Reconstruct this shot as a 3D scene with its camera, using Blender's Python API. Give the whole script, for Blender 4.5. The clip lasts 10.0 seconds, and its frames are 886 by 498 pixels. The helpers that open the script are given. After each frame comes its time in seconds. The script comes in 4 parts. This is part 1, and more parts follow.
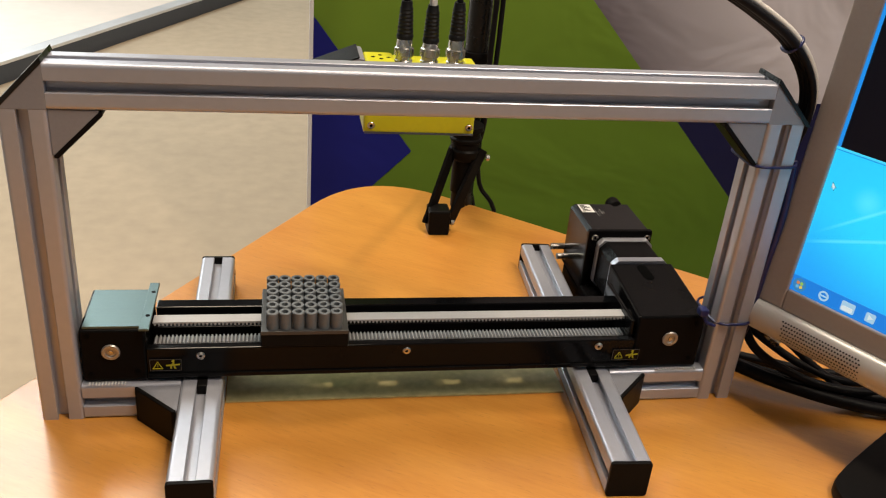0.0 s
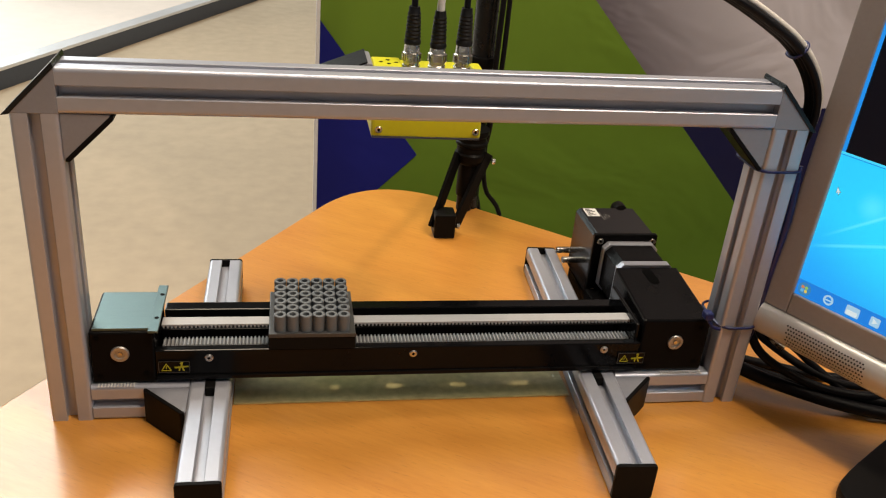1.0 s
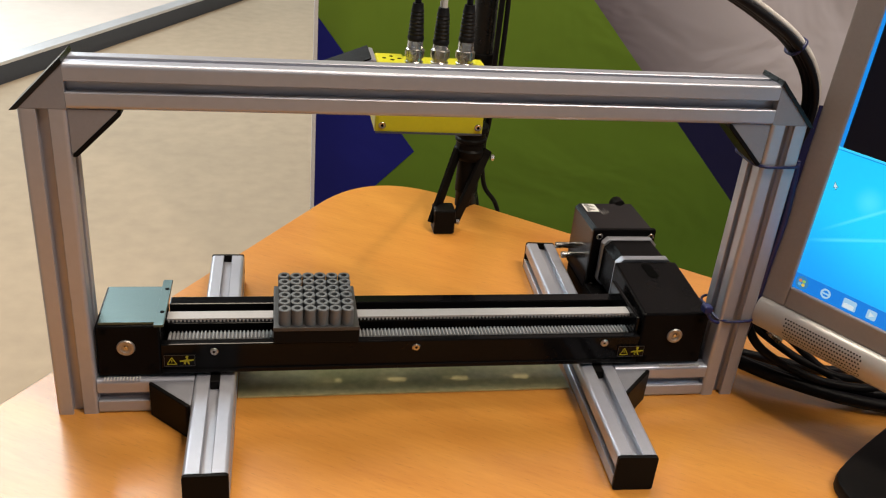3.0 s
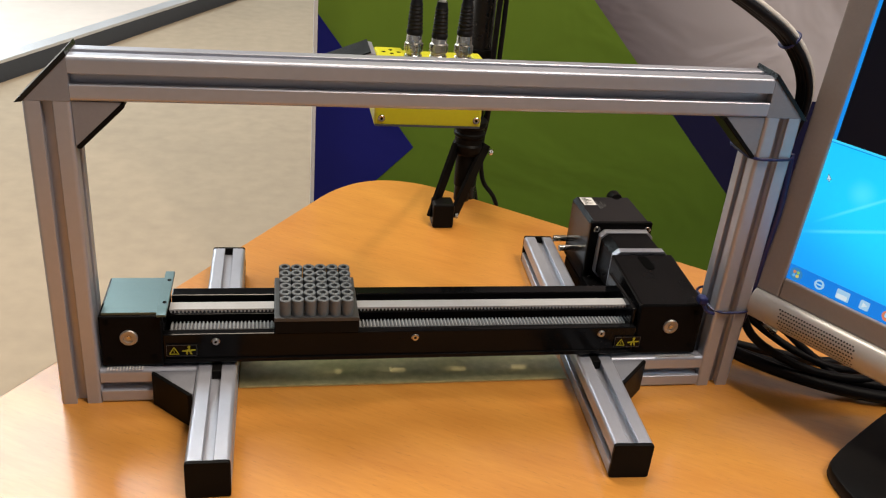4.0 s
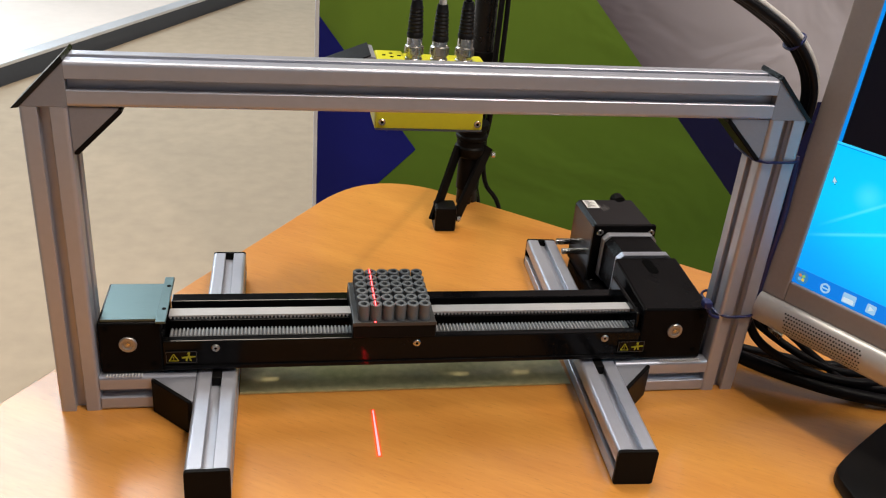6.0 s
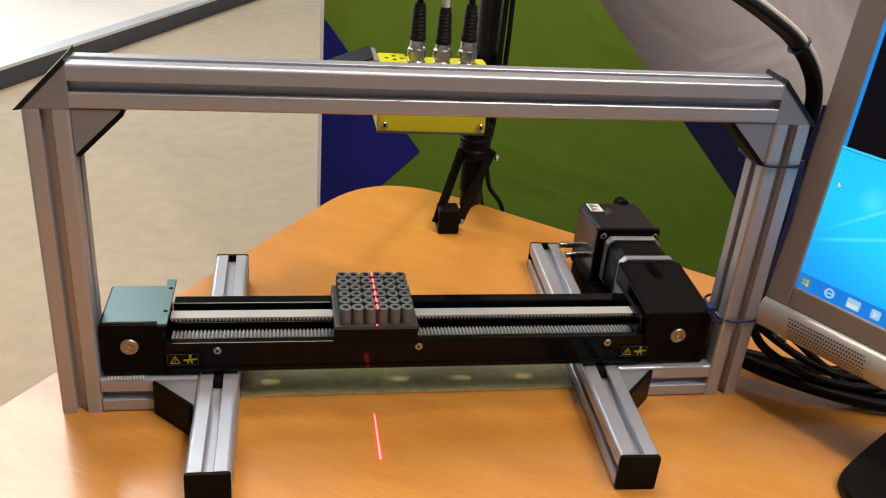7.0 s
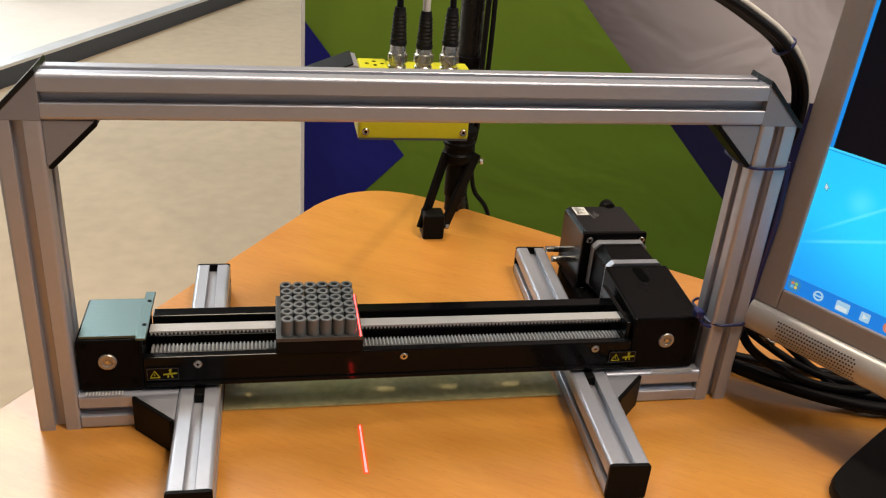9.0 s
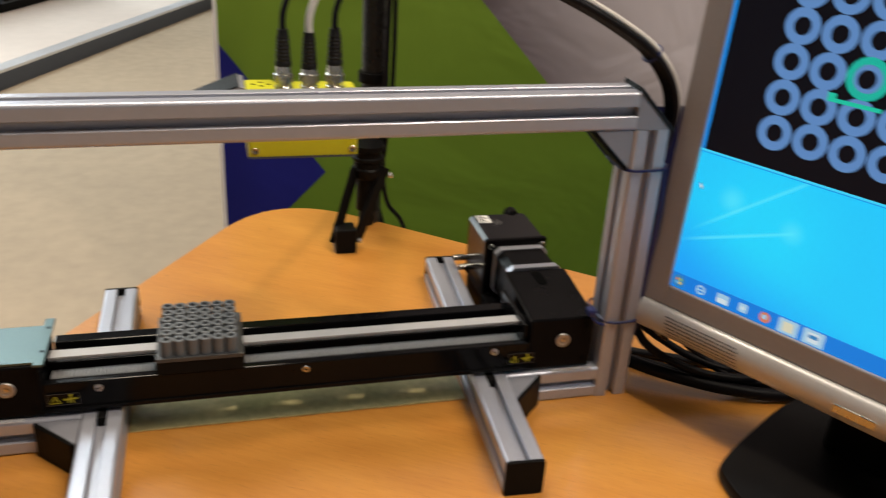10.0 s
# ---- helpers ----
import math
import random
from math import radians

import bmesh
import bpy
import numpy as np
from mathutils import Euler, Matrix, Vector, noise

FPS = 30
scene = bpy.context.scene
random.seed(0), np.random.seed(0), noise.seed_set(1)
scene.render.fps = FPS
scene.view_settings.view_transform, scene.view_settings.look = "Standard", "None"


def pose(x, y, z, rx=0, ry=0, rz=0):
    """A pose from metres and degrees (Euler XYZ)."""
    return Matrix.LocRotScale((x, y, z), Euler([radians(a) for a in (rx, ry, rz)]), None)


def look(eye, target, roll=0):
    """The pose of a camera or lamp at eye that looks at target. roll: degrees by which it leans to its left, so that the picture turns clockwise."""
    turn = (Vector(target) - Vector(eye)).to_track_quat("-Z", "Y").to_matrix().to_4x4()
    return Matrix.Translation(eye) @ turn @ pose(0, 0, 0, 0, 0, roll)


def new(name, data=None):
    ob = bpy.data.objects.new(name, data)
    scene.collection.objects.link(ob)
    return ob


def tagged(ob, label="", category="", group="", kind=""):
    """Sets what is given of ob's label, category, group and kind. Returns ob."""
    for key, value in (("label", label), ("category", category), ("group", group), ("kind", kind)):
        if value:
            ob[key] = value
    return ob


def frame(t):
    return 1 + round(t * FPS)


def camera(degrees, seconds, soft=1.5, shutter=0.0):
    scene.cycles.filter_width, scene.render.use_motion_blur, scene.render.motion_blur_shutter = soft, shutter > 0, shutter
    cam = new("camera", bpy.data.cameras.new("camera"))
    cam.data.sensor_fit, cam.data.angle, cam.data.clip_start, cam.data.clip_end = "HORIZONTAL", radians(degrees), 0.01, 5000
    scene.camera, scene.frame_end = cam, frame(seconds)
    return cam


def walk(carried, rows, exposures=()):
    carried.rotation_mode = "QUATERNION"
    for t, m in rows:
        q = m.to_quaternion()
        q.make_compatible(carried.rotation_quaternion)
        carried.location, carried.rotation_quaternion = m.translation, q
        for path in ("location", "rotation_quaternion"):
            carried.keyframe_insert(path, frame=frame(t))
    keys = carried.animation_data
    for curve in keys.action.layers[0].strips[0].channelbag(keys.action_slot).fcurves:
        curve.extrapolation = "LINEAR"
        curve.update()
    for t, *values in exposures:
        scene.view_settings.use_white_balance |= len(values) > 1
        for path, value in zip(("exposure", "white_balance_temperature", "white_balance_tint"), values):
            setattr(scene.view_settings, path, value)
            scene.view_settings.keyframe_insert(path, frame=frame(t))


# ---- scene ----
cam = camera(53.5, 10.0, soft=1.15, shutter=0.7)

PATH = [
    (0, (0.244, -0.784, 1.358), (0.607, 0.962, 0.452), 5.4),
    (0.5, (0.239, -0.787, 1.358), (0.598, 0.961, 0.454), 5.4),
    (1, (0.24, -0.789, 1.361), (0.594, 0.961, 0.461), 5.4),
    (1.5, (0.242, -0.788, 1.362), (0.598, 0.961, 0.459), 5.5),
    (2, (0.239, -0.789, 1.362), (0.599, 0.958, 0.456), 5.6),
    (2.5, (0.23, -0.792, 1.362), (0.598, 0.954, 0.459), 5.6),
    (4, (0.226, -0.812, 1.36), (0.598, 0.932, 0.454), 5.6),
    (4.5, (0.225, -0.817, 1.36), (0.585, 0.929, 0.454), 5.4),
    (5, (0.226, -0.815, 1.361), (0.593, 0.931, 0.456), 5.5),
    (5.5, (0.229, -0.805, 1.36), (0.598, 0.939, 0.454), 5.3),
    (7, (0.234, -0.8, 1.361), (0.585, 0.949, 0.458), 5.3),
    (7.5, (0.238, -0.794, 1.36), (0.594, 0.952, 0.454), 5.3),
    (8, (0.238, -0.791, 1.36), (0.602, 0.955, 0.453), 5.1),
    (8.5, (0.239, -0.784, 1.359), (0.613, 0.96, 0.454), 5.1),
    (9, (0.24, -0.783, 1.361), (0.62, 0.962, 0.461), 4.9),
    (9.5, (0.257, -0.798, 1.373), (0.656, 0.949, 0.485), 4.4),
    (9.7, (0.274, -0.810, 1.376), (0.695, 0.941, 0.504), 3.9),
    (9.9, (0.288, -0.819, 1.376), (0.751, 0.925, 0.511), 3.7),
    (10, (0.295, -0.821, 1.375), (0.783, 0.915, 0.509), 3.7),
]
walk(cam, [(t, look(eye, target, roll)) for t, eye, target, roll in PATH],
     exposures=[(0.0, 0.02, 7250, 10), (1.0, 0.02, 7280, 10), (2.0, 0.0, 7020, 10), (4.0, 0.0, 6820, 10), (4.5, 0.0, 6500, 10), (5.5, 0.0, 6400, 10),
                (7.0, 0.0, 6860, 10), (7.5, 0.0, 7000, 10), (8.5, 0.0, 7080, 10), (9.0, 0.0, 7120, 10), (9.5, -0.10, 6560, 10), (10.0, -0.1, 6980, 10)])

# ---------------------------------------------------------------- light
T = 0.75          # table top
world = bpy.data.worlds.new("world")
world.use_nodes = True
scene.world = world
wn = world.node_tree.nodes["Background"]
wn.inputs[0].default_value = (1.0, 0.86, 0.70, 1)
wn.inputs[1].default_value = 0.03
scene.view_settings.exposure = 0.0


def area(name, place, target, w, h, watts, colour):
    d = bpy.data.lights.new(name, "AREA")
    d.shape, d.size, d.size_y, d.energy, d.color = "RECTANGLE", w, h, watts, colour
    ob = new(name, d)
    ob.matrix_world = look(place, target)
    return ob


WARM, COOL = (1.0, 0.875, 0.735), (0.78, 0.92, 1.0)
area("hall_and_fill_lamp", (1.25, -1.15, 4.3), (0.4, 0.05, 0.75), 0.24, 0.24, 54, WARM)
# soft overhead fill, added to brighten the table's far part
area("hall_and_fill_lamp", (0.10, 0.95, 4.6), (0.10, 0.951, 0), 0.9, 0.9, 84, WARM)
area("hall_and_fill_lamp", (-1.1, 3.0, 4.6), (-1.0, 3.6, 0), 1.6, 1.6, 46, WARM)
area("hall_and_fill_lamp", (1.7, -2.2, 4.8), (0.5, 0.3, 0.7), 2.4, 1.6, 40, (1.0, 0.96, 0.97))
# added wash to brighten the banner; no lamp is known there
area("hall_and_fill_lamp", (2.4, -1.3, 4.6), (1.3, 1.1, 1.0), 1.2, 1.2, 56, WARM)
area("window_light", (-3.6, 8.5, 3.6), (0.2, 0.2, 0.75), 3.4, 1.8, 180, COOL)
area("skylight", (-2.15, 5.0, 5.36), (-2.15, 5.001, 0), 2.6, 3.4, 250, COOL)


# ---------------------------------------------------------------- materials
def mat(name, colour, rough=0.5, metal=0.0, vary=0.0, scale=30.0, bump=0.0, bscale=200.0, coat=0.0, stretch=(1, 1, 1), spec=0.5, aniso=0.0):
    """Principled surface with two scales of tone variation and a fine relief."""
    m = bpy.data.materials.new(name)
    m.use_nodes = True
    nt = m.node_tree
    b = nt.nodes["Principled BSDF"]
    b.inputs["Base Color"].default_value = (*colour, 1)
    b.inputs["Roughness"].default_value = rough
    b.inputs["Metallic"].default_value = metal
    b.inputs["Coat Weight"].default_value = coat
    b.inputs["Coat Roughness"].default_value = 0.08
    b.inputs["Specular IOR Level"].default_value = spec
    b.inputs["Anisotropic"].default_value = aniso
    tc = nt.nodes.new("ShaderNodeTexCoord")
    mp = nt.nodes.new("ShaderNodeMapping")
    mp.inputs["Scale"].default_value = stretch
    nt.links.new(tc.outputs["Object"], mp.inputs[0])
    if vary:
        big = nt.nodes.new("ShaderNodeTexNoise")
        big.inputs["Scale"].default_value, big.inputs["Detail"].default_value = scale, 6
        fine = nt.nodes.new("ShaderNodeTexNoise")
        fine.inputs["Scale"].default_value, fine.inputs["Detail"].default_value = scale * 9, 3
        nt.links.new(mp.outputs[0], big.inputs["Vector"])
        nt.links.new(mp.outputs[0], fine.inputs["Vector"])
        add = nt.nodes.new("ShaderNodeMath")
        add.operation = "ADD"
        nt.links.new(big.outputs["Fac"], add.inputs[0])
        nt.links.new(fine.outputs["Fac"], add.inputs[1])
        ramp = nt.nodes.new("ShaderNodeMapRange")
        ramp.inputs[1].default_value, ramp.inputs[2].default_value = 0.6, 1.4
        ramp.inputs[3].default_value, ramp.inputs[4].default_value = 1 - vary, 1 + vary
        nt.links.new(add.outputs[0], ramp.inputs[0])
        mul = nt.nodes.new("ShaderNodeVectorMath")
        mul.operation = "SCALE"
        mul.inputs[0].default_value = colour
        nt.links.new(ramp.outputs[0], mul.inputs["Scale"])
        nt.links.new(mul.outputs[0], b.inputs["Base Color"])
        rr = nt.nodes.new("ShaderNodeMapRange")
        rr.inputs[3].default_value, rr.inputs[4].default_value = max(0.02, rough - 0.08), min(1, rough + 0.08)
        nt.links.new(big.outputs["Fac"], rr.inputs[0])
        nt.links.new(rr.outputs[0], b.inputs["Roughness"])
    if bump:
        bn = nt.nodes.new("ShaderNodeTexNoise")
        bn.inputs["Scale"].default_value, bn.inputs["Detail"].default_value = bscale, 4
        nt.links.new(mp.outputs[0], bn.inputs["Vector"])
        bp = nt.nodes.new("ShaderNodeBump")
        bp.inputs["Strength"].default_value, bp.inputs["Distance"].default_value = bump, 0.001
        nt.links.new(bn.outputs["Fac"], bp.inputs["Height"])
        nt.links.new(bp.outputs[0], b.inputs["Normal"])
    return m


def glow(name, colour, strength):
    m = bpy.data.materials.new(name)
    m.use_nodes = True
    b = m.node_tree.nodes["Principled BSDF"]
    b.inputs["Base Color"].default_value = (0.01, 0.01, 0.01, 1)
    b.inputs["Roughness"].default_value = 0.35
    b.inputs["Specular IOR Level"].default_value = 0.15
    b.inputs["Emission Color"].default_value = (*colour, 1)
    b.inputs["Emission Strength"].default_value = strength
    return m


ALU = mat("anodised_aluminium", (0.415, 0.43, 0.495), 0.35, 0.50, 0.04, 14)
ALU_SLOT = mat("slot_aluminium", (0.50, 0.49, 0.47), 0.45, 0.9, 0.05, 20)
ALU_BRUSHED = mat("brushed_aluminium", (0.10, 0.150, 0.155), 0.38, 0.85, 0.10, 25, 0.10, 500, stretch=(1, 12, 1))
CAST = mat("grey_cast_aluminium", (0.255, 0.262, 0.30), 0.42, 0.3, 0.05, 40, 0.1, 700)
BLACK = mat("black_anodised", (0.0042, 0.004, 0.0044), 0.25, 0.0, 0.15, 30, 0.05, 900, spec=0.045)
BLACK_GLOSS = mat("black_gloss", (0.004, 0.004, 0.0045), 0.11, 0.0, 0.15, 20, spec=0.12)
COVER = mat("black_cover_strip", (0.006, 0.007, 0.008), 0.28, 0.0, 0.12, 40, 0.05, 700, spec=0.35)
HOUSING = mat("black_lacquer", (0.004, 0.004, 0.0045), 0.16, 0.0, 0.12, 20, spec=0.25)
PLASTIC = mat("black_plastic", (0.006, 0.0056, 0.0056), 0.40, 0.0, 0.15, 60, 0.12, 700, spec=0.06)
RUBBER = mat("black_rubber", (0.006, 0.006, 0.007), 0.5, 0.0, 0.2, 80, 0.1, 500, spec=0.25)
PLUG = mat("dull_steel", (0.40, 0.38, 0.36), 0.45, 0.85, 0.08, 60)
STEEL = mat("bright_steel", (0.50, 0.485, 0.46), 0.27, 1.0, 0.05, 60)
BELT = mat("belt_white_grey", (0.35, 0.35, 0.36), 0.42, 0.0, 0.08, 40, 0.08, 600)
# same belt; its base between the teeth is coloured darker as groove shade
BELT_GROOVE_SHADE = mat("belt_groove_shade", (0.10, 0.10, 0.10), 0.5, 0.0, 0.08, 40)
TUBE = mat("grey_pvc", (0.108, 0.119, 0.130), 0.45, 0.0, 0.12, 90, 0.1, 500)
TRAY = mat("dark_tray", (0.045, 0.046, 0.048), 0.42, 0.0, 0.12, 50, 0.1, 500)
YELLOW = mat("yellow_paint", (0.56, 0.55, 0.02), 0.35, 0.0, 0.05, 20, 0.05, 500)
WHITE_CABLE = mat("white_cable", (0.62, 0.60, 0.57), 0.45, 0.0, 0.05, 30)
CABLE = mat("black_cable", (0.005, 0.005, 0.007), 0.48, 0.0, 0.15, 40, spec=0.16)
TIE = mat("blue_nylon", (0.008, 0.013, 0.080), 0.35, 0.0, 0.1, 50)
BEZEL = mat("grey_bezel", (0.29, 0.275, 0.28), 0.40, 0.0, 0.05, 25, 0.08, 900)
SILVER = mat("silver_plastic", (0.50, 0.49, 0.48), 0.36, 0.25, 0.04, 25, 0.05, 900)
LABEL = mat("label_yellow", (0.36, 0.33, 0.012), 0.4)
LABEL_LINE = mat("label_line", (0.035, 0.035, 0.035), 0.4)
LABEL_WHITE = mat("label_white", (0.62, 0.62, 0.60), 0.5)
# near-black patches laid over surfaces for holes, their inner shade put into colour
DARKHOLE = mat("dark_hole", (0.002, 0.002, 0.002), 0.7, spec=0.03)
CARPET = mat("beige_carpet", (0.45, 0.364, 0.268), 0.9, 0.0, 0.11, 1.6, 0.25, 220)
PALE = mat("pale_floor", (0.86, 0.77, 0.71), 0.6, 0.0, 0.05, 1.5, 0.2, 100)
FASCIA = mat("grey_fascia", (0.055, 0.068, 0.092), 0.5, 0.0, 0.08, 6, 0.1, 80)
TRIM = mat("bright_trim", (0.78, 0.80, 0.84), 0.35, 0.3, 0.04, 4)
WALLPAINT = mat("hall_wall", (0.34, 0.33, 0.36), 0.8, 0.0, 0.05, 1.0, 0.2, 60)
CEILING = mat("hall_ceiling", (0.28, 0.27, 0.29), 0.9, 0.0, 0.05, 1.0, 0.2, 60)
# colour stands for the table in the axis's shadow with a green reflection
AXIS_SHADE = mat("olive_axis_shade", (0.58, 0.50, 0.25), 0.13, 0.0, 0.25, 12, 0.05, 100)
BANNER_WHITE = mat("banner_edge", (0.75, 0.75, 0.78), 0.5, 0.0, 0.04, 10)


def wood_material():
    """Beech laminate: long soft grain running aslant, with short darker pores and a satin lacquer."""
    m = bpy.data.materials.new("beech_laminate")
    m.use_nodes = True
    nt = m.node_tree
    b = nt.nodes["Principled BSDF"]
    tc = nt.nodes.new("ShaderNodeTexCoord")
    rot = nt.nodes.new("ShaderNodeMapping")
    rot.inputs["Rotation"].default_value = (0, 0, radians(31))
    nt.links.new(tc.outputs["Object"], rot.inputs[0])

    def noise_of(sx, sy, scale, detail):
        mp = nt.nodes.new("ShaderNodeMapping")
        mp.inputs["Scale"].default_value = (sx, sy, 1)
        nt.links.new(rot.outputs[0], mp.inputs[0])
        n = nt.nodes.new("ShaderNodeTexNoise")
        n.inputs["Scale"].default_value, n.inputs["Detail"].default_value = scale, detail
        n.inputs["Distortion"].default_value = 0.4
        nt.links.new(mp.outputs[0], n.inputs["Vector"])
        return n
    grain = noise_of(1.6, 6, 3.2, 5)
    fine = noise_of(4, 34, 7, 4)
    pores = noise_of(14, 130, 6, 2)
    ramp = nt.nodes.new("ShaderNodeValToRGB")
    e = ramp.color_ramp.elements
    e[0].position, e[0].color = 0.32, (0.50, 0.198, 0.034, 1)
    e[1].position, e[1].color = 0.68, (0.625, 0.278, 0.054, 1)
    mixf = nt.nodes.new("ShaderNodeMath")
    mixf.operation = "MULTIPLY_ADD"
    mixf.inputs[1].default_value = 0.66
    sub = nt.nodes.new("ShaderNodeMath")
    sub.operation = "MULTIPLY"
    sub.inputs[1].default_value = 0.34
    nt.links.new(fine.outputs["Fac"], sub.inputs[0])
    nt.links.new(grain.outputs["Fac"], mixf.inputs[0])
    nt.links.new(sub.outputs[0], mixf.inputs[2])
    nt.links.new(mixf.outputs[0], ramp.inputs[0])
    dark = nt.nodes.new("ShaderNodeMapRange")
    dark.inputs[1].default_value, dark.inputs[2].default_value = 0.62, 0.74
    dark.inputs[3].default_value, dark.inputs[4].default_value = 1.0, 0.80
    nt.links.new(pores.outputs["Fac"], dark.inputs[0])
    mul = nt.nodes.new("ShaderNodeVectorMath")
    mul.operation = "SCALE"
    nt.links.new(ramp.outputs[0], mul.inputs[0])
    nt.links.new(dark.outputs[0], mul.inputs["Scale"])
    nt.links.new(mul.outputs[0], b.inputs["Base Color"])
    b.inputs["Roughness"].default_value = 0.34
    b.inputs["Specular IOR Level"].default_value = 0.55
    b.inputs["Coat Weight"].default_value = 0.60
    b.inputs["Coat Roughness"].default_value = 0.16
    return m


WOOD = wood_material()


def print_material(name, c0, c1, axis, lo, hi, wrinkle=0.45):
    """Printed banner cloth: an even fade along one axis, with soft creases."""
    m = bpy.data.materials.new(name)
    m.use_nodes = True
    nt = m.node_tree
    b = nt.nodes["Principled BSDF"]
    tc = nt.nodes.new("ShaderNodeTexCoord")
    sep = nt.nodes.new("ShaderNodeSeparateXYZ")
    nt.links.new(tc.outputs["Object"], sep.inputs[0])
    wgt = nt.nodes.new("ShaderNodeVectorMath")
    wgt.operation = "DOT_PRODUCT"
    wgt.inputs[1].default_value = axis
    nt.links.new(tc.outputs["Object"], wgt.inputs[0])
    mr = nt.nodes.new("ShaderNodeMapRange")
    mr.inputs[1].default_value, mr.inputs[2].default_value = lo, hi
    nt.links.new(wgt.outputs["Value"], mr.inputs[0])
    mix = nt.nodes.new("ShaderNodeMix")
    mix.data_type = "RGBA"
    mix.inputs[6].default_value, mix.inputs[7].default_value = (*c0, 1), (*c1, 1)
    nt.links.new(mr.outputs[0], mix.inputs[0])
    nt.links.new(mix.outputs[2], b.inputs["Base Color"])
    b.inputs["Roughness"].default_value = 0.55
    b.inputs["Specular IOR Level"].default_value = 0.2
    mp = nt.nodes.new("ShaderNodeMapping")
    mp.inputs["Scale"].default_value = (1.3, 1, 1.7)
    nt.links.new(tc.outputs["Object"], mp.inputs[0])
    n = nt.nodes.new("ShaderNodeTexNoise")
    n.inputs["Scale"].default_value, n.inputs["Detail"].default_value, n.inputs["Distortion"].default_value = 2.6, 3, 0.5
    nt.links.new(mp.outputs[0], n.inputs["Vector"])
    bp = nt.nodes.new("ShaderNodeBump")
    bp.inputs["Strength"].default_value, bp.inputs["Distance"].default_value = wrinkle, 0.03
    nt.links.new(n.outputs["Fac"], bp.inputs["Height"])
    nt.links.new(bp.outputs[0], b.inputs["Normal"])
    return m


# the fall of light on the green is painted in, brighter towards top left
GREEN = print_material("print_green_lit_fade", (0.070, 0.145, 0.014), (0.150, 0.255, 0.030), (-0.5, 0, 1), -0.2, 0.9)
NAVY = print_material("print_navy", (0.008, 0.011, 0.155), (0.009, 0.013, 0.185), (0, 0, 1), 0, 1)
DARKNAVY = print_material("print_dark_navy", (0.005, 0.006, 0.036), (0.006, 0.007, 0.050), (0, 0, 1), 0, 1)
GREY = print_material("print_grey", (0.075, 0.060, 0.078), (0.50, 0.48, 0.54), (0.80, 0, 0.60), 1.30, 1.66, 0.95)


# ---------------------------------------------------------------- mesh tools
def finish(name, bm, material, smooth=False):
    bmesh.ops.recalc_face_normals(bm, faces=bm.faces)
    me = bpy.data.meshes.new(name)
    bm.to_mesh(me)
    bm.free()
    for mm in (material if isinstance(material, (list, tuple)) else [material]):
        me.materials.append(mm)
    if smooth:
        for p in me.polygons:
            p.use_smooth = True
        me.set_sharp_from_angle(angle=radians(38))
    return me


def part(name, bm, material, parent=None, label="", m=None, smooth=False):
    """One bmesh as one mesh object under a thing or part."""
    ob = new(name, finish(name, bm, material, smooth))
    if parent is not None:
        ob.parent = parent
    if m is not None:
        ob.matrix_basis = m
    if label:
        ob["label"] = label
    return ob


def thing(name, place, label, category, group="", kind=""):
    ob = new(name)
    ob.empty_display_size = 0.02
    ob.matrix_basis = place if isinstance(place, Matrix) else Matrix.Translation(place)
    return tagged(ob, label, category, group, kind)


def box(x0, x1, y0, y1, z0, z1, bevel=0.0, seg=2, bm=None):
    bm2 = bmesh.new()
    bmesh.ops.create_cube(bm2, size=1)
    for v in bm2.verts:
        v.co = Vector((x0 + (v.co.x + .5) * (x1 - x0), y0 + (v.co.y + .5) * (y1 - y0), z0 + (v.co.z + .5) * (z1 - z0)))
    if bevel:
        bmesh.ops.bevel(bm2, geom=bm2.edges[:], offset=bevel, segments=seg, affect="EDGES", profile=0.5)
    return join(bm, bm2)


def join(bm, bm2):
    if bm is None:
        return bm2
    me = bpy.data.meshes.new("tmp")
    bm2.to_mesh(me)
    bm2.free()
    bm.from_mesh(me)
    bpy.data.meshes.remove(me)
    return bm


def prism(points, z0, z1, m=None, bevel=0.0, bm=None):
    """A polygon in x, y drawn up from z0 to z1, then placed by m."""
    b2 = bmesh.new()
    low = [b2.verts.new((x, y, z0)) for x, y in points]
    top = [b2.verts.new((x, y, z1)) for x, y in points]
    n = len(points)
    b2.faces.new(low[::-1])
    b2.faces.new(top)
    for i in range(n):
        b2.faces.new((low[i], low[(i + 1) % n], top[(i + 1) % n], top[i]))
    bmesh.ops.recalc_face_normals(b2, faces=b2.faces)
    if bevel:
        bmesh.ops.bevel(b2, geom=b2.edges[:], offset=bevel, segments=2, affect="EDGES", profile=0.5)
    if m is not None:
        bmesh.ops.transform(b2, matrix=m, verts=b2.verts)
    return join(bm, b2)


def cyl(r, z0, z1, m=None, n=24, r2=None, bevel=0.0, bm=None):
    b2 = bmesh.new()
    bmesh.ops.create_cone(b2, cap_ends=True, segments=n, radius1=r, radius2=r if r2 is None else r2, depth=z1 - z0)
    bmesh.ops.translate(b2, vec=(0, 0, (z0 + z1) / 2), verts=b2.verts)
    if bevel:
        caps = [e for e in b2.edges if abs(e.verts[0].co.z - e.verts[1].co.z) < 1e-6]
        bmesh.ops.bevel(b2, geom=caps, offset=bevel, segments=2, affect="EDGES", profile=0.5)
    if m is not None:
        bmesh.ops.transform(b2, matrix=m, verts=b2.verts)
    return join(bm, b2)


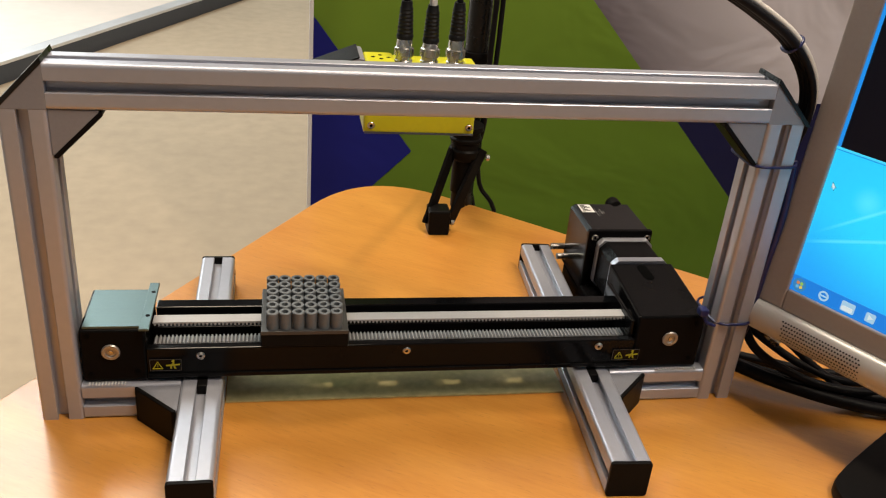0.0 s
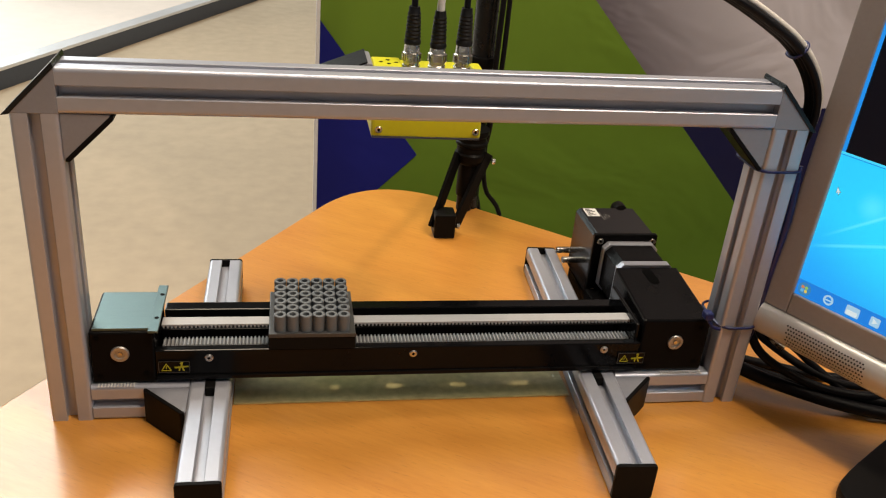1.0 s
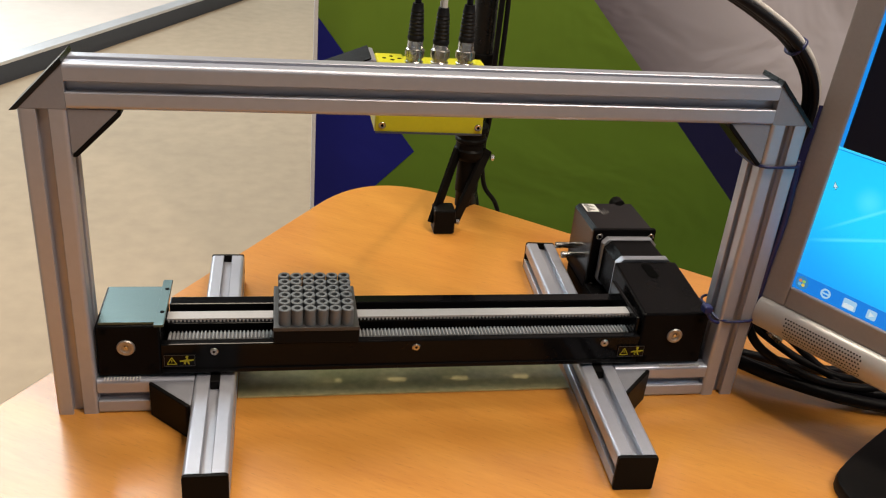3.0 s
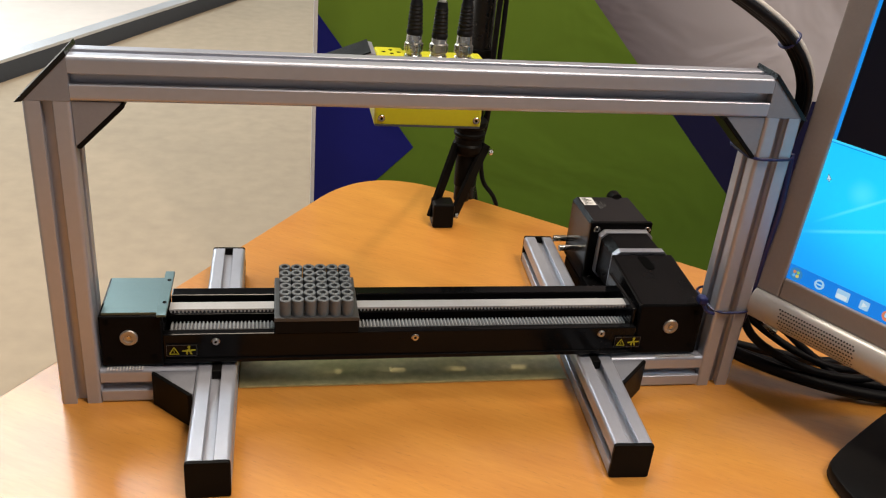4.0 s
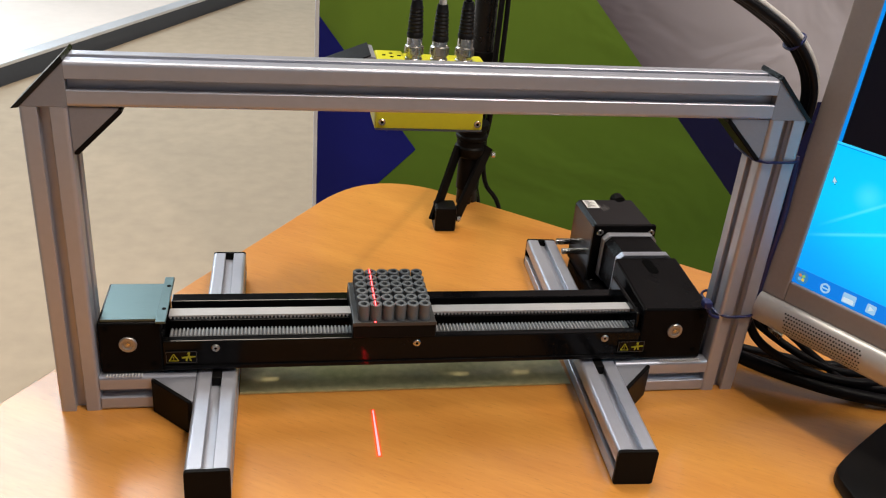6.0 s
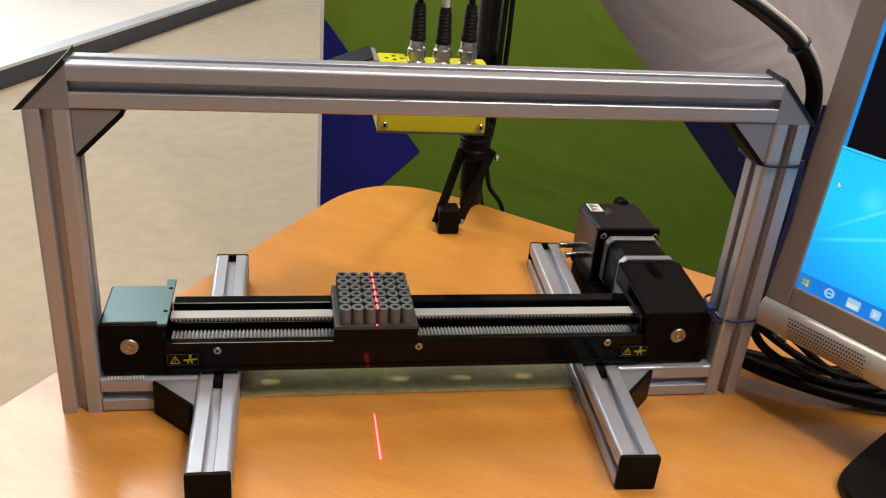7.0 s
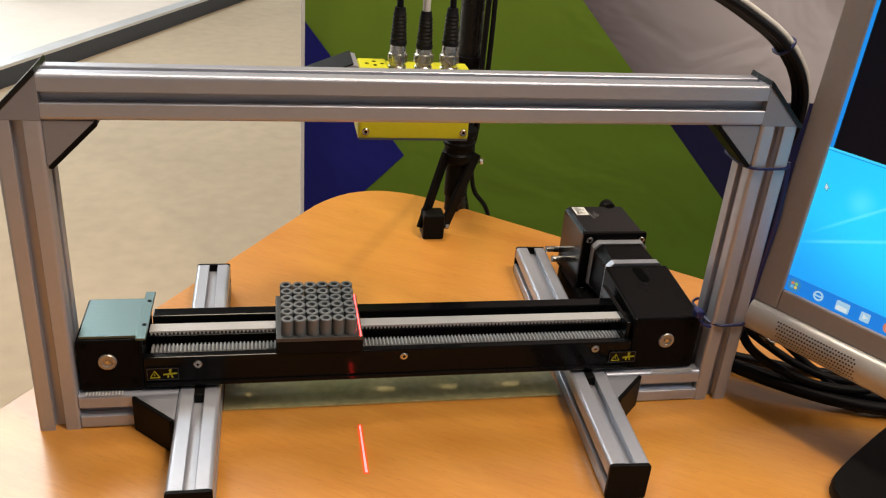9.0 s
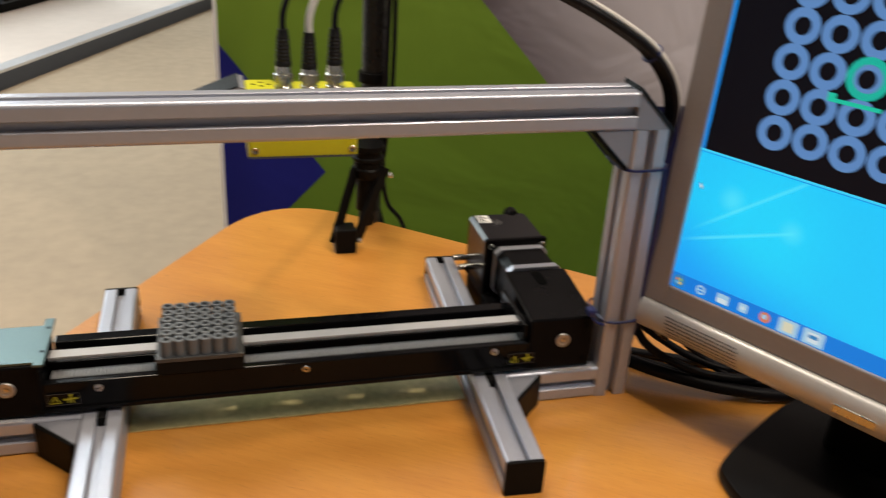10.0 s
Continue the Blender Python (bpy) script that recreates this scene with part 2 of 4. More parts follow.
def lathe(profile, n=20, m=None, bm=None):
    """Closed profile of (r, z) turned round z."""
    b2 = bmesh.new()
    rings = []
    for i in range(n):
        a = 2 * math.pi * i / n
        rings.append([b2.verts.new((r * math.cos(a), r * math.sin(a), z)) for r, z in profile])
    k = len(profile)
    for i in range(n):
        p, q = rings[i], rings[(i + 1) % n]
        for j in range(k):
            b2.faces.new((p[j], q[j], q[(j + 1) % k], p[(j + 1) % k]))
    bmesh.ops.recalc_face_normals(b2, faces=b2.faces)
    if m is not None:
        bmesh.ops.transform(b2, matrix=m, verts=b2.verts)
    return join(bm, b2)


def tube(points, r, n=10, bm=None, sub=6):
    """A round cable through points, smoothed."""
    pts = [Vector(p) for p in points]
    path = []
    for i in range(len(pts) - 1):
        p0, p1, p2, p3 = pts[max(i - 1, 0)], pts[i], pts[i + 1], pts[min(i + 2, len(pts) - 1)]
        for s in range(sub):
            t = s / sub
            path.append(0.5 * ((2 * p1) + (p2 - p0) * t + (2 * p0 - 5 * p1 + 4 * p2 - p3) * t * t + (3 * p1 - p0 - 3 * p2 + p3) * t ** 3))
    path.append(pts[-1])
    b2 = bmesh.new()
    rings = []
    up = Vector((0.3, 0.9, 0.2)).normalized()
    for i, p in enumerate(path):
        d = (path[min(i + 1, len(path) - 1)] - path[max(i - 1, 0)]).normalized()
        a = (up - d * up.dot(d)).normalized()
        up = a
        c = d.cross(a)
        rings.append([b2.verts.new(p + r * (math.cos(2 * math.pi * k / n) * a + math.sin(2 * math.pi * k / n) * c)) for k in range(n)])
    for p, q in zip(rings, rings[1:]):
        for k in range(n):
            b2.faces.new((p[k], p[(k + 1) % n], q[(k + 1) % n], q[k]))
    b2.faces.new(rings[0][::-1])
    b2.faces.new(rings[-1])
    return join(bm, b2)


def rounded(w, h, r, n=5, cx=0.0, cy=0.0):
    out = []
    for sx, sy, a0 in ((1, 1, 0), (-1, 1, 90), (-1, -1, 180), (1, -1, 270)):
        for i in range(n + 1):
            a = radians(a0 + 90 * i / n)
            out.append((cx + sx * (w / 2 - r) + r * math.cos(a), cy + sy * (h / 2 - r) + r * math.sin(a)))
    return out


AX = pose(0, 0, 0, 0, 90, 0)          # z axis to +x
AY = pose(0, 0, 0, -90, 0, 0)         # z axis to +y
AF = pose(0, 0, 0, 90, 0, 0)          # z axis to -y, towards the viewer


def slot_section(s):
    """Outline of a square slotted extrusion: lips, T-slots and rounded corners."""
    h, o, lip, wide, deep, r = s / 2, 0.0052, 0.0035, 0.0085, 0.0098, 0.0040
    quarter = []
    for i in range(8):
        a = radians(90 * i / 7)
        quarter.append((h - r + r * math.sin(a), -(h - r) - r * math.cos(a)))
    side = [(h, -o - 0.0006), (h - 0.0006, -o), (h - lip, -o), (h - lip, -wide), (h - deep + 0.003, -wide), (h - deep, -wide + 0.003),
            (h - deep, wide - 0.003), (h - deep + 0.003, wide), (h - lip, wide), (h - lip, o), (h - 0.0006, o), (h, o + 0.0006)]
    one = quarter + side
    out = []
    for k in range(4):
        c, s_ = (1, 0, -1, 0)[k], (0, 1, 0, -1)[k]
        out += [(x * c - y * s_, x * s_ + y * c) for x, y in one]
    return out


def extrusion(name, length, s, m, label, caps=(False, False), group="frame profiles"):
    """A slotted aluminium profile along local z, its end caps as parts."""
    ob = thing(name, m, label, "aluminium profile", group)
    prof = part("profile", prism(slot_section(s), 0, length), ALU, ob, smooth=True)
    for p in prof.data.polygons:
        p.use_smooth = p.area < 0.0012 * length
    for end, z0 in ((caps[0], -0.0045), (caps[1], length)):
        if end:
            part("end_cap", prism(rounded(s, s, 0.003), z0, z0 + 0.0045, bevel=0.0008), PLASTIC, ob, "black plastic end cap")
    return ob


# ---------------------------------------------------------------- setting
floor = tagged(new("floor", finish("floor", prism([(-9, -6), (9, -6), (9, 13), (-9, 13)], -0.1, 0.0), CARPET)), "beige mottled carpet floor of an exhibition hall", "floor", kind="structure")
for nm, b in (("wall_north", box(-9, 9, 13, 13.2, -0.1, 5.4)), ("wall_south", box(-9, 9, -6.2, -6, -0.1, 5.4)),
              ("wall_west", box(-9.2, -9, -6.2, 13.2, -0.1, 5.4)), ("wall_east", box(9, 9.2, -6.2, 13.2, -0.1, 5.4))):
    tagged(new(nm, finish(nm, b, WALLPAINT)), "plain pale hall wall", "wall", kind="structure")
tagged(new("ceiling", finish("ceiling", box(-9.2, 9.2, -6.2, 13.2, 5.4, 5.5), CEILING)), "plain pale hall ceiling", "ceiling", kind="structure")

# low platform behind: grey fascia, aluminium nosing, pale top
PF, PDIR = Vector((-0.389, 4.854, 0)), Vector((0.438, 0.899, 0)).normalized()
pn = Vector((-PDIR.y, PDIR.x, 0))
pm = Matrix(((PDIR.x, pn.x, 0, PF.x), (PDIR.y, pn.y, 0, PF.y), (0, 0, 1, 0), (0, 0, 0, 1)))
plat = thing("platform", pm, "low raised platform with grey side and aluminium edge", "platform", kind="structure")
part("deck", box(-7, 6, 0.03, 6, 0.0, 0.098), PALE, plat, "pale pinkish platform top")
part("fascia", box(-7, 6, 0.0, 0.03, 0.0, 0.088), FASCIA, plat, "dark grey vertical side")
part("edge_trim", box(-7, 6, -0.004, 0.085, 0.088, 0.105, 0.003), TRIM, plat, "bright aluminium edge trim")


for i, (a0, a1, hh) in enumerate(((0.20, 0.62, 0.9), (0.66, 1.5, 1.0))):
    cab = thing("display_cabinet", pm @ pose(0, 0.86, 0.098), "dark closed display cabinet standing on the platform", "cabinet", "display cabinets")
    part("body", box(a0 - 0.30, a1 - 0.30, 0.0, 0.5, 0.06, hh, 0.006), FASCIA, cab)
    part("plinth", box(a0 - 0.28, a1 - 0.32, 0.03, 0.47, 0.0, 0.06), PLASTIC, cab)
    part("door", box(a0 - 0.29, a1 - 0.31, -0.018, -0.001, 0.075, hh - 0.02, 0.003), PLASTIC, cab)


def table():
    ob = thing("table", (0, 0, 0), "light beech laminate table with a rounded corner", "table")
    a, ad = Vector((0.1, 0.26)), Vector((0.300, 0.441)).normalized()
    b, bd = Vector((0.602, 0.52)), Vector((0.277, -0.228)).normalized()
    k = ((b - a).x * bd.y - (b - a).y * bd.x) / (ad.x * bd.y - ad.y * bd.x)
    tip = a + ad * k
    cut = 0.175
    p0, p1 = tip - ad * cut, tip + bd * cut
    pts = [tuple((1 - s) ** 2 * p0 + 2 * s * (1 - s) * tip + s * s * p1) for s in [i / 14 for i in range(15)]]
    right = b + bd * 1.25
    left = a - ad * 0.95
    poly = [(right.x, right.y), (right.x - 0.25, -0.66), (left.x, -0.66), (left.x, left.y)][::1]
    outline = pts + poly
    part("tabletop", prism(outline, T - 0.026, T, bevel=0.0012), WOOD, ob)
    for x, y in ((0.38, 0.42), (-0.2, -0.35), (1.15, -0.35)):
        lg = cyl(0.03, 0.012, T - 0.026, pose(x, y, 0), 24)
        leg = part("leg", lg, SILVER, ob, "round silver table leg", smooth=True)
        part("foot", cyl(0.034, 0, 0.012, pose(x, y, 0), 24), PLASTIC, leg)
    return ob


table()


def banner():
    y = 1.10
    ob = thing("banner_wall", (0, y, 0), "printed banner wall in green, navy and grey with soft creases", "banner")

    def sheet(name, pts, material, label, off=0.0):
        b = prism(pts, 0, 0.004, pose(0, off, 0) @ AF)
        part(name, b, material, ob, label)
    # x, z outlines on the banner
    line = lambda z: 0.919 + (0.997 - z) * (1.358 - 0.919) / (0.997 - 0.527)
    sheet("green_panel", [(0.312, 0.03), (line(0.03), 0.03), (0.312, 1.6468)], GREEN, "olive green printed field")
    sheet("grey_panel", [(line(0.78), 0.78), (2.9, 0.78), (2.9, 2.1), (0.312, 2.1), (0.312, 1.6468)], GREY, "pale grey printed field fading darker")
    sheet("dark_panel", [(line(0.03), 0.03), (2.9, 0.03), (2.9, 0.78), (line(0.78), 0.78)], DARKNAVY, "dark navy printed field")
    sheet("navy_chevron", [(0.312, 0.407), (0.538, 0.637), (0.312, 0.934)], NAVY, "royal navy printed chevron", -0.004)
    part("edge_profile", box(0.3035, 0.3115, -0.012, 0.02, 0.0, 2.12, 0.001), BANNER_WHITE, ob, "white banner edge profile")
    part("foot_rail", box(0.3035, 2.9, -0.012, 0.02, 0.0, 0.03), BANNER_WHITE, ob)
    part("backing", box(0.312, 2.9, 0.001, 0.02, 0.03, 2.12), BANNER_WHITE, ob)


banner()

# ---------------------------------------------------------------- aluminium frame
P, W, H = 0.042, 0.773, 0.385
HL, HR = 0.338, 0.3435        # post heights: the beam sits a trifle low at its far end
q = P / 2
extrusion("frame_post", HL, P, pose(q, q, T), "upright slotted silver aluminium frame post")
extrusion("frame_post", HR, P, pose(W - q, q, T), "upright slotted silver aluminium post beside the monitor")
extrusion("frame_beam", W - 2 * P, P, Matrix.Translation((P, q, T + HL + q)) @ pose(0, 0, 0, 0, -math.degrees(math.atan2(HR - HL, W - 2 * P)), 0) @ AX, "long slotted silver aluminium top beam")
extrusion("base_beam", 0.141 - P, P, Matrix.Translation((P, q, T + q)) @ AX, "short slotted aluminium base beam on the table")
extrusion("base_beam", W - P - 0.616, P, Matrix.Translation((0.616, q, T + q)) @ AX, "short slotted aluminium base beam on the table")
S2 = 0.0425
extrusion("foot_profile", 0.430, S2, Matrix.Translation((0.1625, -0.149, T + S2 / 2)) @ AY, "slotted aluminium foot lying across with black end caps", (True, True))
extrusion("foot_profile", 0.470, S2, Matrix.Translation((0.5865, -0.150, T + S2 / 2)) @ pose(0, 0, 0, 0, 0, -3.0) @ AY, "slotted aluminium foot lying slightly askew with black end caps", (True, True))


def corner_piece(m, label):
    """Mitred top corner: grey triangular block with a black cover on its slope."""
    ob = thing("corner_connector", m, label, "connector", "corner connectors")
    part("body", prism([(0, 0), (P, 0), (P, P)], 0, P, AF @ pose(0, 0, -P), bevel=0.0006), CAST, ob)
    part("cover", prism([(-0.0065, -0.002), (0.0005, -0.001), (P + 0.0005, P + 0.0005), (P - 0.001, P + 0.0055)], -0.001, P + 0.001, AF @ pose(0, 0, -P), bevel=0.0006), COVER, ob, "black plastic cover strip")
    return ob


corner_piece(pose(0, 0, T + HL), "grey die-cast corner connector with black cover")
corner_piece(pose(W, P, T + HR, 0, 0, 180), "grey die-cast corner connector with black cover")


def gusset(m, label, g=0.043):
    """Inner corner bracket in local x, y; thick along z."""
    ob = thing("angle_bracket", m, label, "bracket", "angle brackets")
    t = P - 0.002
    part("body", prism([(0, 0), (g, 0), (g, 0.003), (0.003, g), (0, g)], 0.001, t, bevel=0.0007), CAST, ob)
    part("cover", prism([(g + 0.0002, 0.001), (g + 0.003, 0.001), (g + 0.003, 0.005), (0.005, g + 0.003), (0.001, g + 0.003), (0.001, g + 0.0002)], 0.0, t + 0.0008, bevel=0.001), PLASTIC, ob, "black plastic cover cap")
    return ob


gusset(pose(P, 0, T + HL) @ AF @ pose(0, 0, -P) @ pose(0, 0, 0, 0, 0, -90), "grey angle bracket with black cap under the beam")
gusset(pose(W - P, 0, T + HR) @ AF @ pose(0, 0, -P, 0, 0, 180), "grey angle bracket with black cap under the beam")
gusset(pose(0.141, 0, T, 0, 0, 180), "grey angle bracket with black cap on the base beam")
gusset(pose(0.6105, 0, T, 0, 0, -90), "grey angle bracket with black cap on the base beam")

for x, y in ((0.1625, -0.001), (0.5945, 0.000)):
    tagged(new("slot_nut", finish("slot_nut", box(x - 0.005, x + 0.005, y - 0.006, y + 0.010, T + S2 - 0.0125, T + S2 + 0.0008, 0.001), PLASTIC)), "black slot nut clamping the axis to the foot", "slot nut", "slot nuts")

# ---------------------------------------------------------------- linear axis
AXZ = T + S2 + 0.0035


def warning_label(parent, x, z):
    ob = part("warning_label", box(x, x + 0.036, 0.0030, 0.0046, z, z + 0.016), BLACK_GLOSS, parent, "black warning label with yellow signs")
    k = 0.88
    ob.matrix_basis = Matrix.Translation(Vector((x + 0.018, 0, z + 0.007)) * (1 - k)) @ Matrix.Diagonal((k, 1, k, 1))
    fr = None
    for a in ((x, x + 0.036, z, z + 0.0006), (x, x + 0.036, z + 0.0154, z + 0.016), (x, x + 0.0006, z, z + 0.016), (x + 0.0354, x + 0.036, z, z + 0.016)):
        fr = box(a[0], a[1], 0.0026, 0.0031, a[2], a[3], bm=fr)
    part("label_border", fr, LABEL_LINE, ob)
    tri = None
    c = [(0.0035, 0.003), (0.0145, 0.003), (0.009, 0.0125)]
    for (x0, z0), (x1, z1) in zip(c, c[1:] + c[:1]):
        d = Vector((x1 - x0, z1 - z0)).normalized() * 0.0005
        nn = Vector((-d.y, d.x))
        tri = prism([(x + x0 - nn.x, z + z0 - nn.y), (x + x1 - nn.x, z + z1 - nn.y), (x + x1 + nn.x, z + z1 + nn.y), (x + x0 + nn.x, z + z0 + nn.y)], -0.0032, -0.0026, AF @ pose(0, 0, 0), bm=tri)
    tri = box(x + 0.0086, x + 0.0094, 0.0026, 0.0032, z + 0.0052, z + 0.0092, bm=tri)
    part("warning_triangle", tri, LABEL, ob, "yellow warning triangle")
    hz = None
    for pts in ([(0.0185, 0.0062), (0.025, 0.0066), (0.0345, 0.0078), (0.0345, 0.0095), (0.027, 0.0092), (0.0185, 0.0082)],
                [(0.0245, 0.0085), (0.0275, 0.009), (0.0285, 0.0145), (0.026, 0.0150), (0.0245, 0.0125), (0.0265, 0.0118)],
                [(0.0235, 0.0072), (0.0255, 0.0072), (0.0245, 0.002), (0.0228, 0.0035)], [(0.0265, 0.0075), (0.0285, 0.0075), (0.0300, 0.0022), (0.0278, 0.0028)]):
        hz = prism([(x + px, z + pz) for px, pz in pts], -0.0032, -0.0026, AF, bm=hz)
    part("crush_sign", hz, LABEL, ob, "yellow crush hazard sign")


def screw(parent, x, y, z, r=0.0045, toward=AF):
    s = part("screw", lathe([(0.0016, 0.0), (0.0016, 0.0012), (r * 0.8, 0.0014), (r, 0.0006), (r, -0.002), (0.0016, -0.002)], 18, Matrix.Translation((x, y, z)) @ toward), STEEL, parent, "bright socket screw", smooth=True)
    part("socket", cyl(0.0017, -0.0015, 0.0003, Matrix.Translation((x, y, z)) @ toward, 6), DARKHOLE, s)


def axis():
    ob = thing("linear_axis", (0, 0, 0), "black belt-driven linear axis mounted on two aluminium feet", "linear axis")
    z0 = AXZ
    # channel body
    part("front_wall", box(0.108, 0.640, 0.0048, 0.0145, z0, T + 0.083, 0.0012), BLACK_GLOSS, ob, "glossy black front side")
    part("front_rib", box(0.108, 0.640, 0.0028, 0.0050, z0 + 0.002, z0 + 0.007, 0.0008), BLACK_GLOSS, ob)
    # floor plate with five oval-ended slots that let the lamp light through
    fl = box(0.108, 0.640, 0.0145, 0.0245, z0, z0 + 0.0025)
    fl = box(0.108, 0.640, 0.0375, 0.0600, z0, z0 + 0.0025, bm=fl)
    xs = [0.108] + [v for x in (0.2305, 0.3045, 0.3785, 0.4525, 0.5275) for v in (x - 0.0098, x + 0.0098)] + [0.640]
    for xa, xb in zip(xs[::2], xs[1::2]):
        fl = box(xa, xb, 0.0245, 0.0375, z0, z0 + 0.0025, bm=fl)
        for xe, s_ in ((xa, 1), (xb, -1)):
            for k in (1, -1):
                if 0.12 < xe < 0.63:
                    fl = prism([(xe, 0.031 + k * 0.0065), (xe - s_ * 0.0042, 0.031 + k * 0.0065), (xe - s_ * 0.0012, 0.031 + k * 0.0050), (xe, 0.031 + k * 0.0022)][::k], z0, z0 + 0.0025, bm=fl)
    part("channel_floor", fl, BLACK, ob, "black floor plate with oval slots")
    part("rear_rail", box(0.108, 0.640, 0.060, 0.087, z0, T + 0.074, 0.001), BLACK, ob)
    part("rear_wall", box(0.108, 0.640, 0.087, 0.104, z0, T + 0.083, 0.0015), BLACK_GLOSS, ob)
    # belt loop: upper and lower strand, toothed inside
    part("belt_upper", box(0.112, 0.645, 0.0325, 0.0475, T + 0.0955, T + 0.0975, 0.0003), BELT, ob, "pale grey timing belt")
    part("belt_lower", box(0.112, 0.645, 0.0255, 0.0415, T + 0.0720, T + 0.0740, 0.0003), BELT_GROOVE_SHADE, ob, "pale grey timing belt")
    pitch, n = 0.0041, 130
    bu, bl = bmesh.new(), bmesh.new()
    for i in range(n):
        x = 0.113 + i * pitch
        prof = [(x, 0), (x + 0.0023, 0), (x + 0.0018, -0.0024), (x + 0.0005, -0.0024)]
        for b, ya, yb, zz, s in ((bu, 0.0323, 0.0475, T + 0.0955, 1), (bl, 0.0262, 0.0410, T + 0.0740, -1)):
            f_ = [b.verts.new((px, ya, zz + s * pz)) for px, pz in prof]
            g_ = [b.verts.new((px, yb, zz + s * pz)) for px, pz in prof]
            b.faces.new(f_)
            b.faces.new(g_[::-1])
            for k in range(4):
                b.faces.new((f_[k], f_[(k + 1) % 4], g_[(k + 1) % 4], g_[k]))
    tagged(part("belt_teeth", bu, BELT, ob), kind="stuff")
    tagged(part("belt_teeth", bl, BELT, ob), kind="stuff")
    # left end block with brushed cover plate
    lb = part("end_block", box(0.044, 0.108, 0.0045, 0.088, T + P + 0.002, T + 0.1065, 0.0025), BLACK, ob, "black idler end block")
    part("cover_plate", box(0.0475, 0.108, 0.0070, 0.0810, T + 0.1065, T + 0.1095, 0.0005), ALU_BRUSHED, lb, "brushed bluish aluminium cover plate")
    strip = part("cover_strip", box(0.1035, 0.1135, -0.0035, 0.0905, T + 0.1097, T + 0.1125, 0.0004), ALU_BRUSHED, lb, "brushed aluminium strip with two holes")
    for yy in (0.022, 0.070):
        part("hole", cyl(0.0022, T + 0.1126, T + 0.1130, pose(0.1095, yy, 0), 16), DARKHOLE, strip)
    # right drive block
    rb = part("drive_block", prism([(0.6400, 0.0055), (0.7210, 0.0055), (0.7305, 0.132), (0.6480, 0.132)], T + P + 0.002, T + 0.1125, bevel=0.0025), BLACK, ob, "black drive block")
    part("slot_hole", prism(rounded(0.013, 0.036, 0.0060, 6, 0.686, 0.108), T + 0.1126, T + 0.1130), DARKHOLE, rb)
    part("side_plate", box(0.6345, 0.6395, 0.012, 0.100, T + 0.062, T + 0.104, 0.0015), BLACK_GLOSS, rb)
    for blk, x, z in ((lb, 0.0735, T + 0.0805), (rb, 0.6822, T + 0.0830)):
        y = 0.0045 if blk is lb else 0.0055
        plug = part("bearing_plug", lathe([(0.0, 0.0006), (0.0052, 0.0006), (0.0056, 0.0022), (0.0084, 0.0022), (0.0092, 0.0012), (0.0092, -0.003), (0.0, -0.003)], 28, Matrix.Translation((x, y, z)) @ AF), PLUG, blk, "round bright steel plug", smooth=True)
        part("plug_core", cyl(0.0030, 0.0, 0.0016, Matrix.Translation((x, y, z)) @ AF, 18, 0.0022), STEEL, plug)
    for x, z in ((0.162, T + 0.0735), (0.3785, T + 0.0745), (0.5975, T + 0.0750)):
        screw(ob, x, 0.0046, z)
    warning_label(ob, 0.1085, T + 0.0560)
    warning_label(ob, 0.6130, T + 0.0560)
    for blk, pts in ((lb, ((0.052, 0.053), (0.098, 0.056), (0.052, 0.100))), (rb, ((0.650, 0.0525), (0.711, 0.0560), (0.711, 0.1020)))):
        for x, z in pts:
            part("screw_recess", cyl(0.0030, 0.0001, 0.0005, Matrix.Translation((x, 0.0045 if blk is lb else 0.0055, T + z)) @ AF, 16), DARKHOLE, blk)
    # spring strips under the end blocks
    for x0, n in ((0.050, 12), (0.672, 16)):
        b = None
        for i in range(n):
            b = cyl(0.0008, -0.004, 0.0015, Matrix.Translation((x0 + i * 0.0032, 0.0030, T + P + 0.0012)) @ AY, 8, bm=b)
        # metal strip coloured white, its bright reflection painted in
        tagged(part("mounting_serration", b, LABEL_WHITE, ob, "serrated strip whitened for its bright reflection"), kind="stuff")
    return ob


axis()


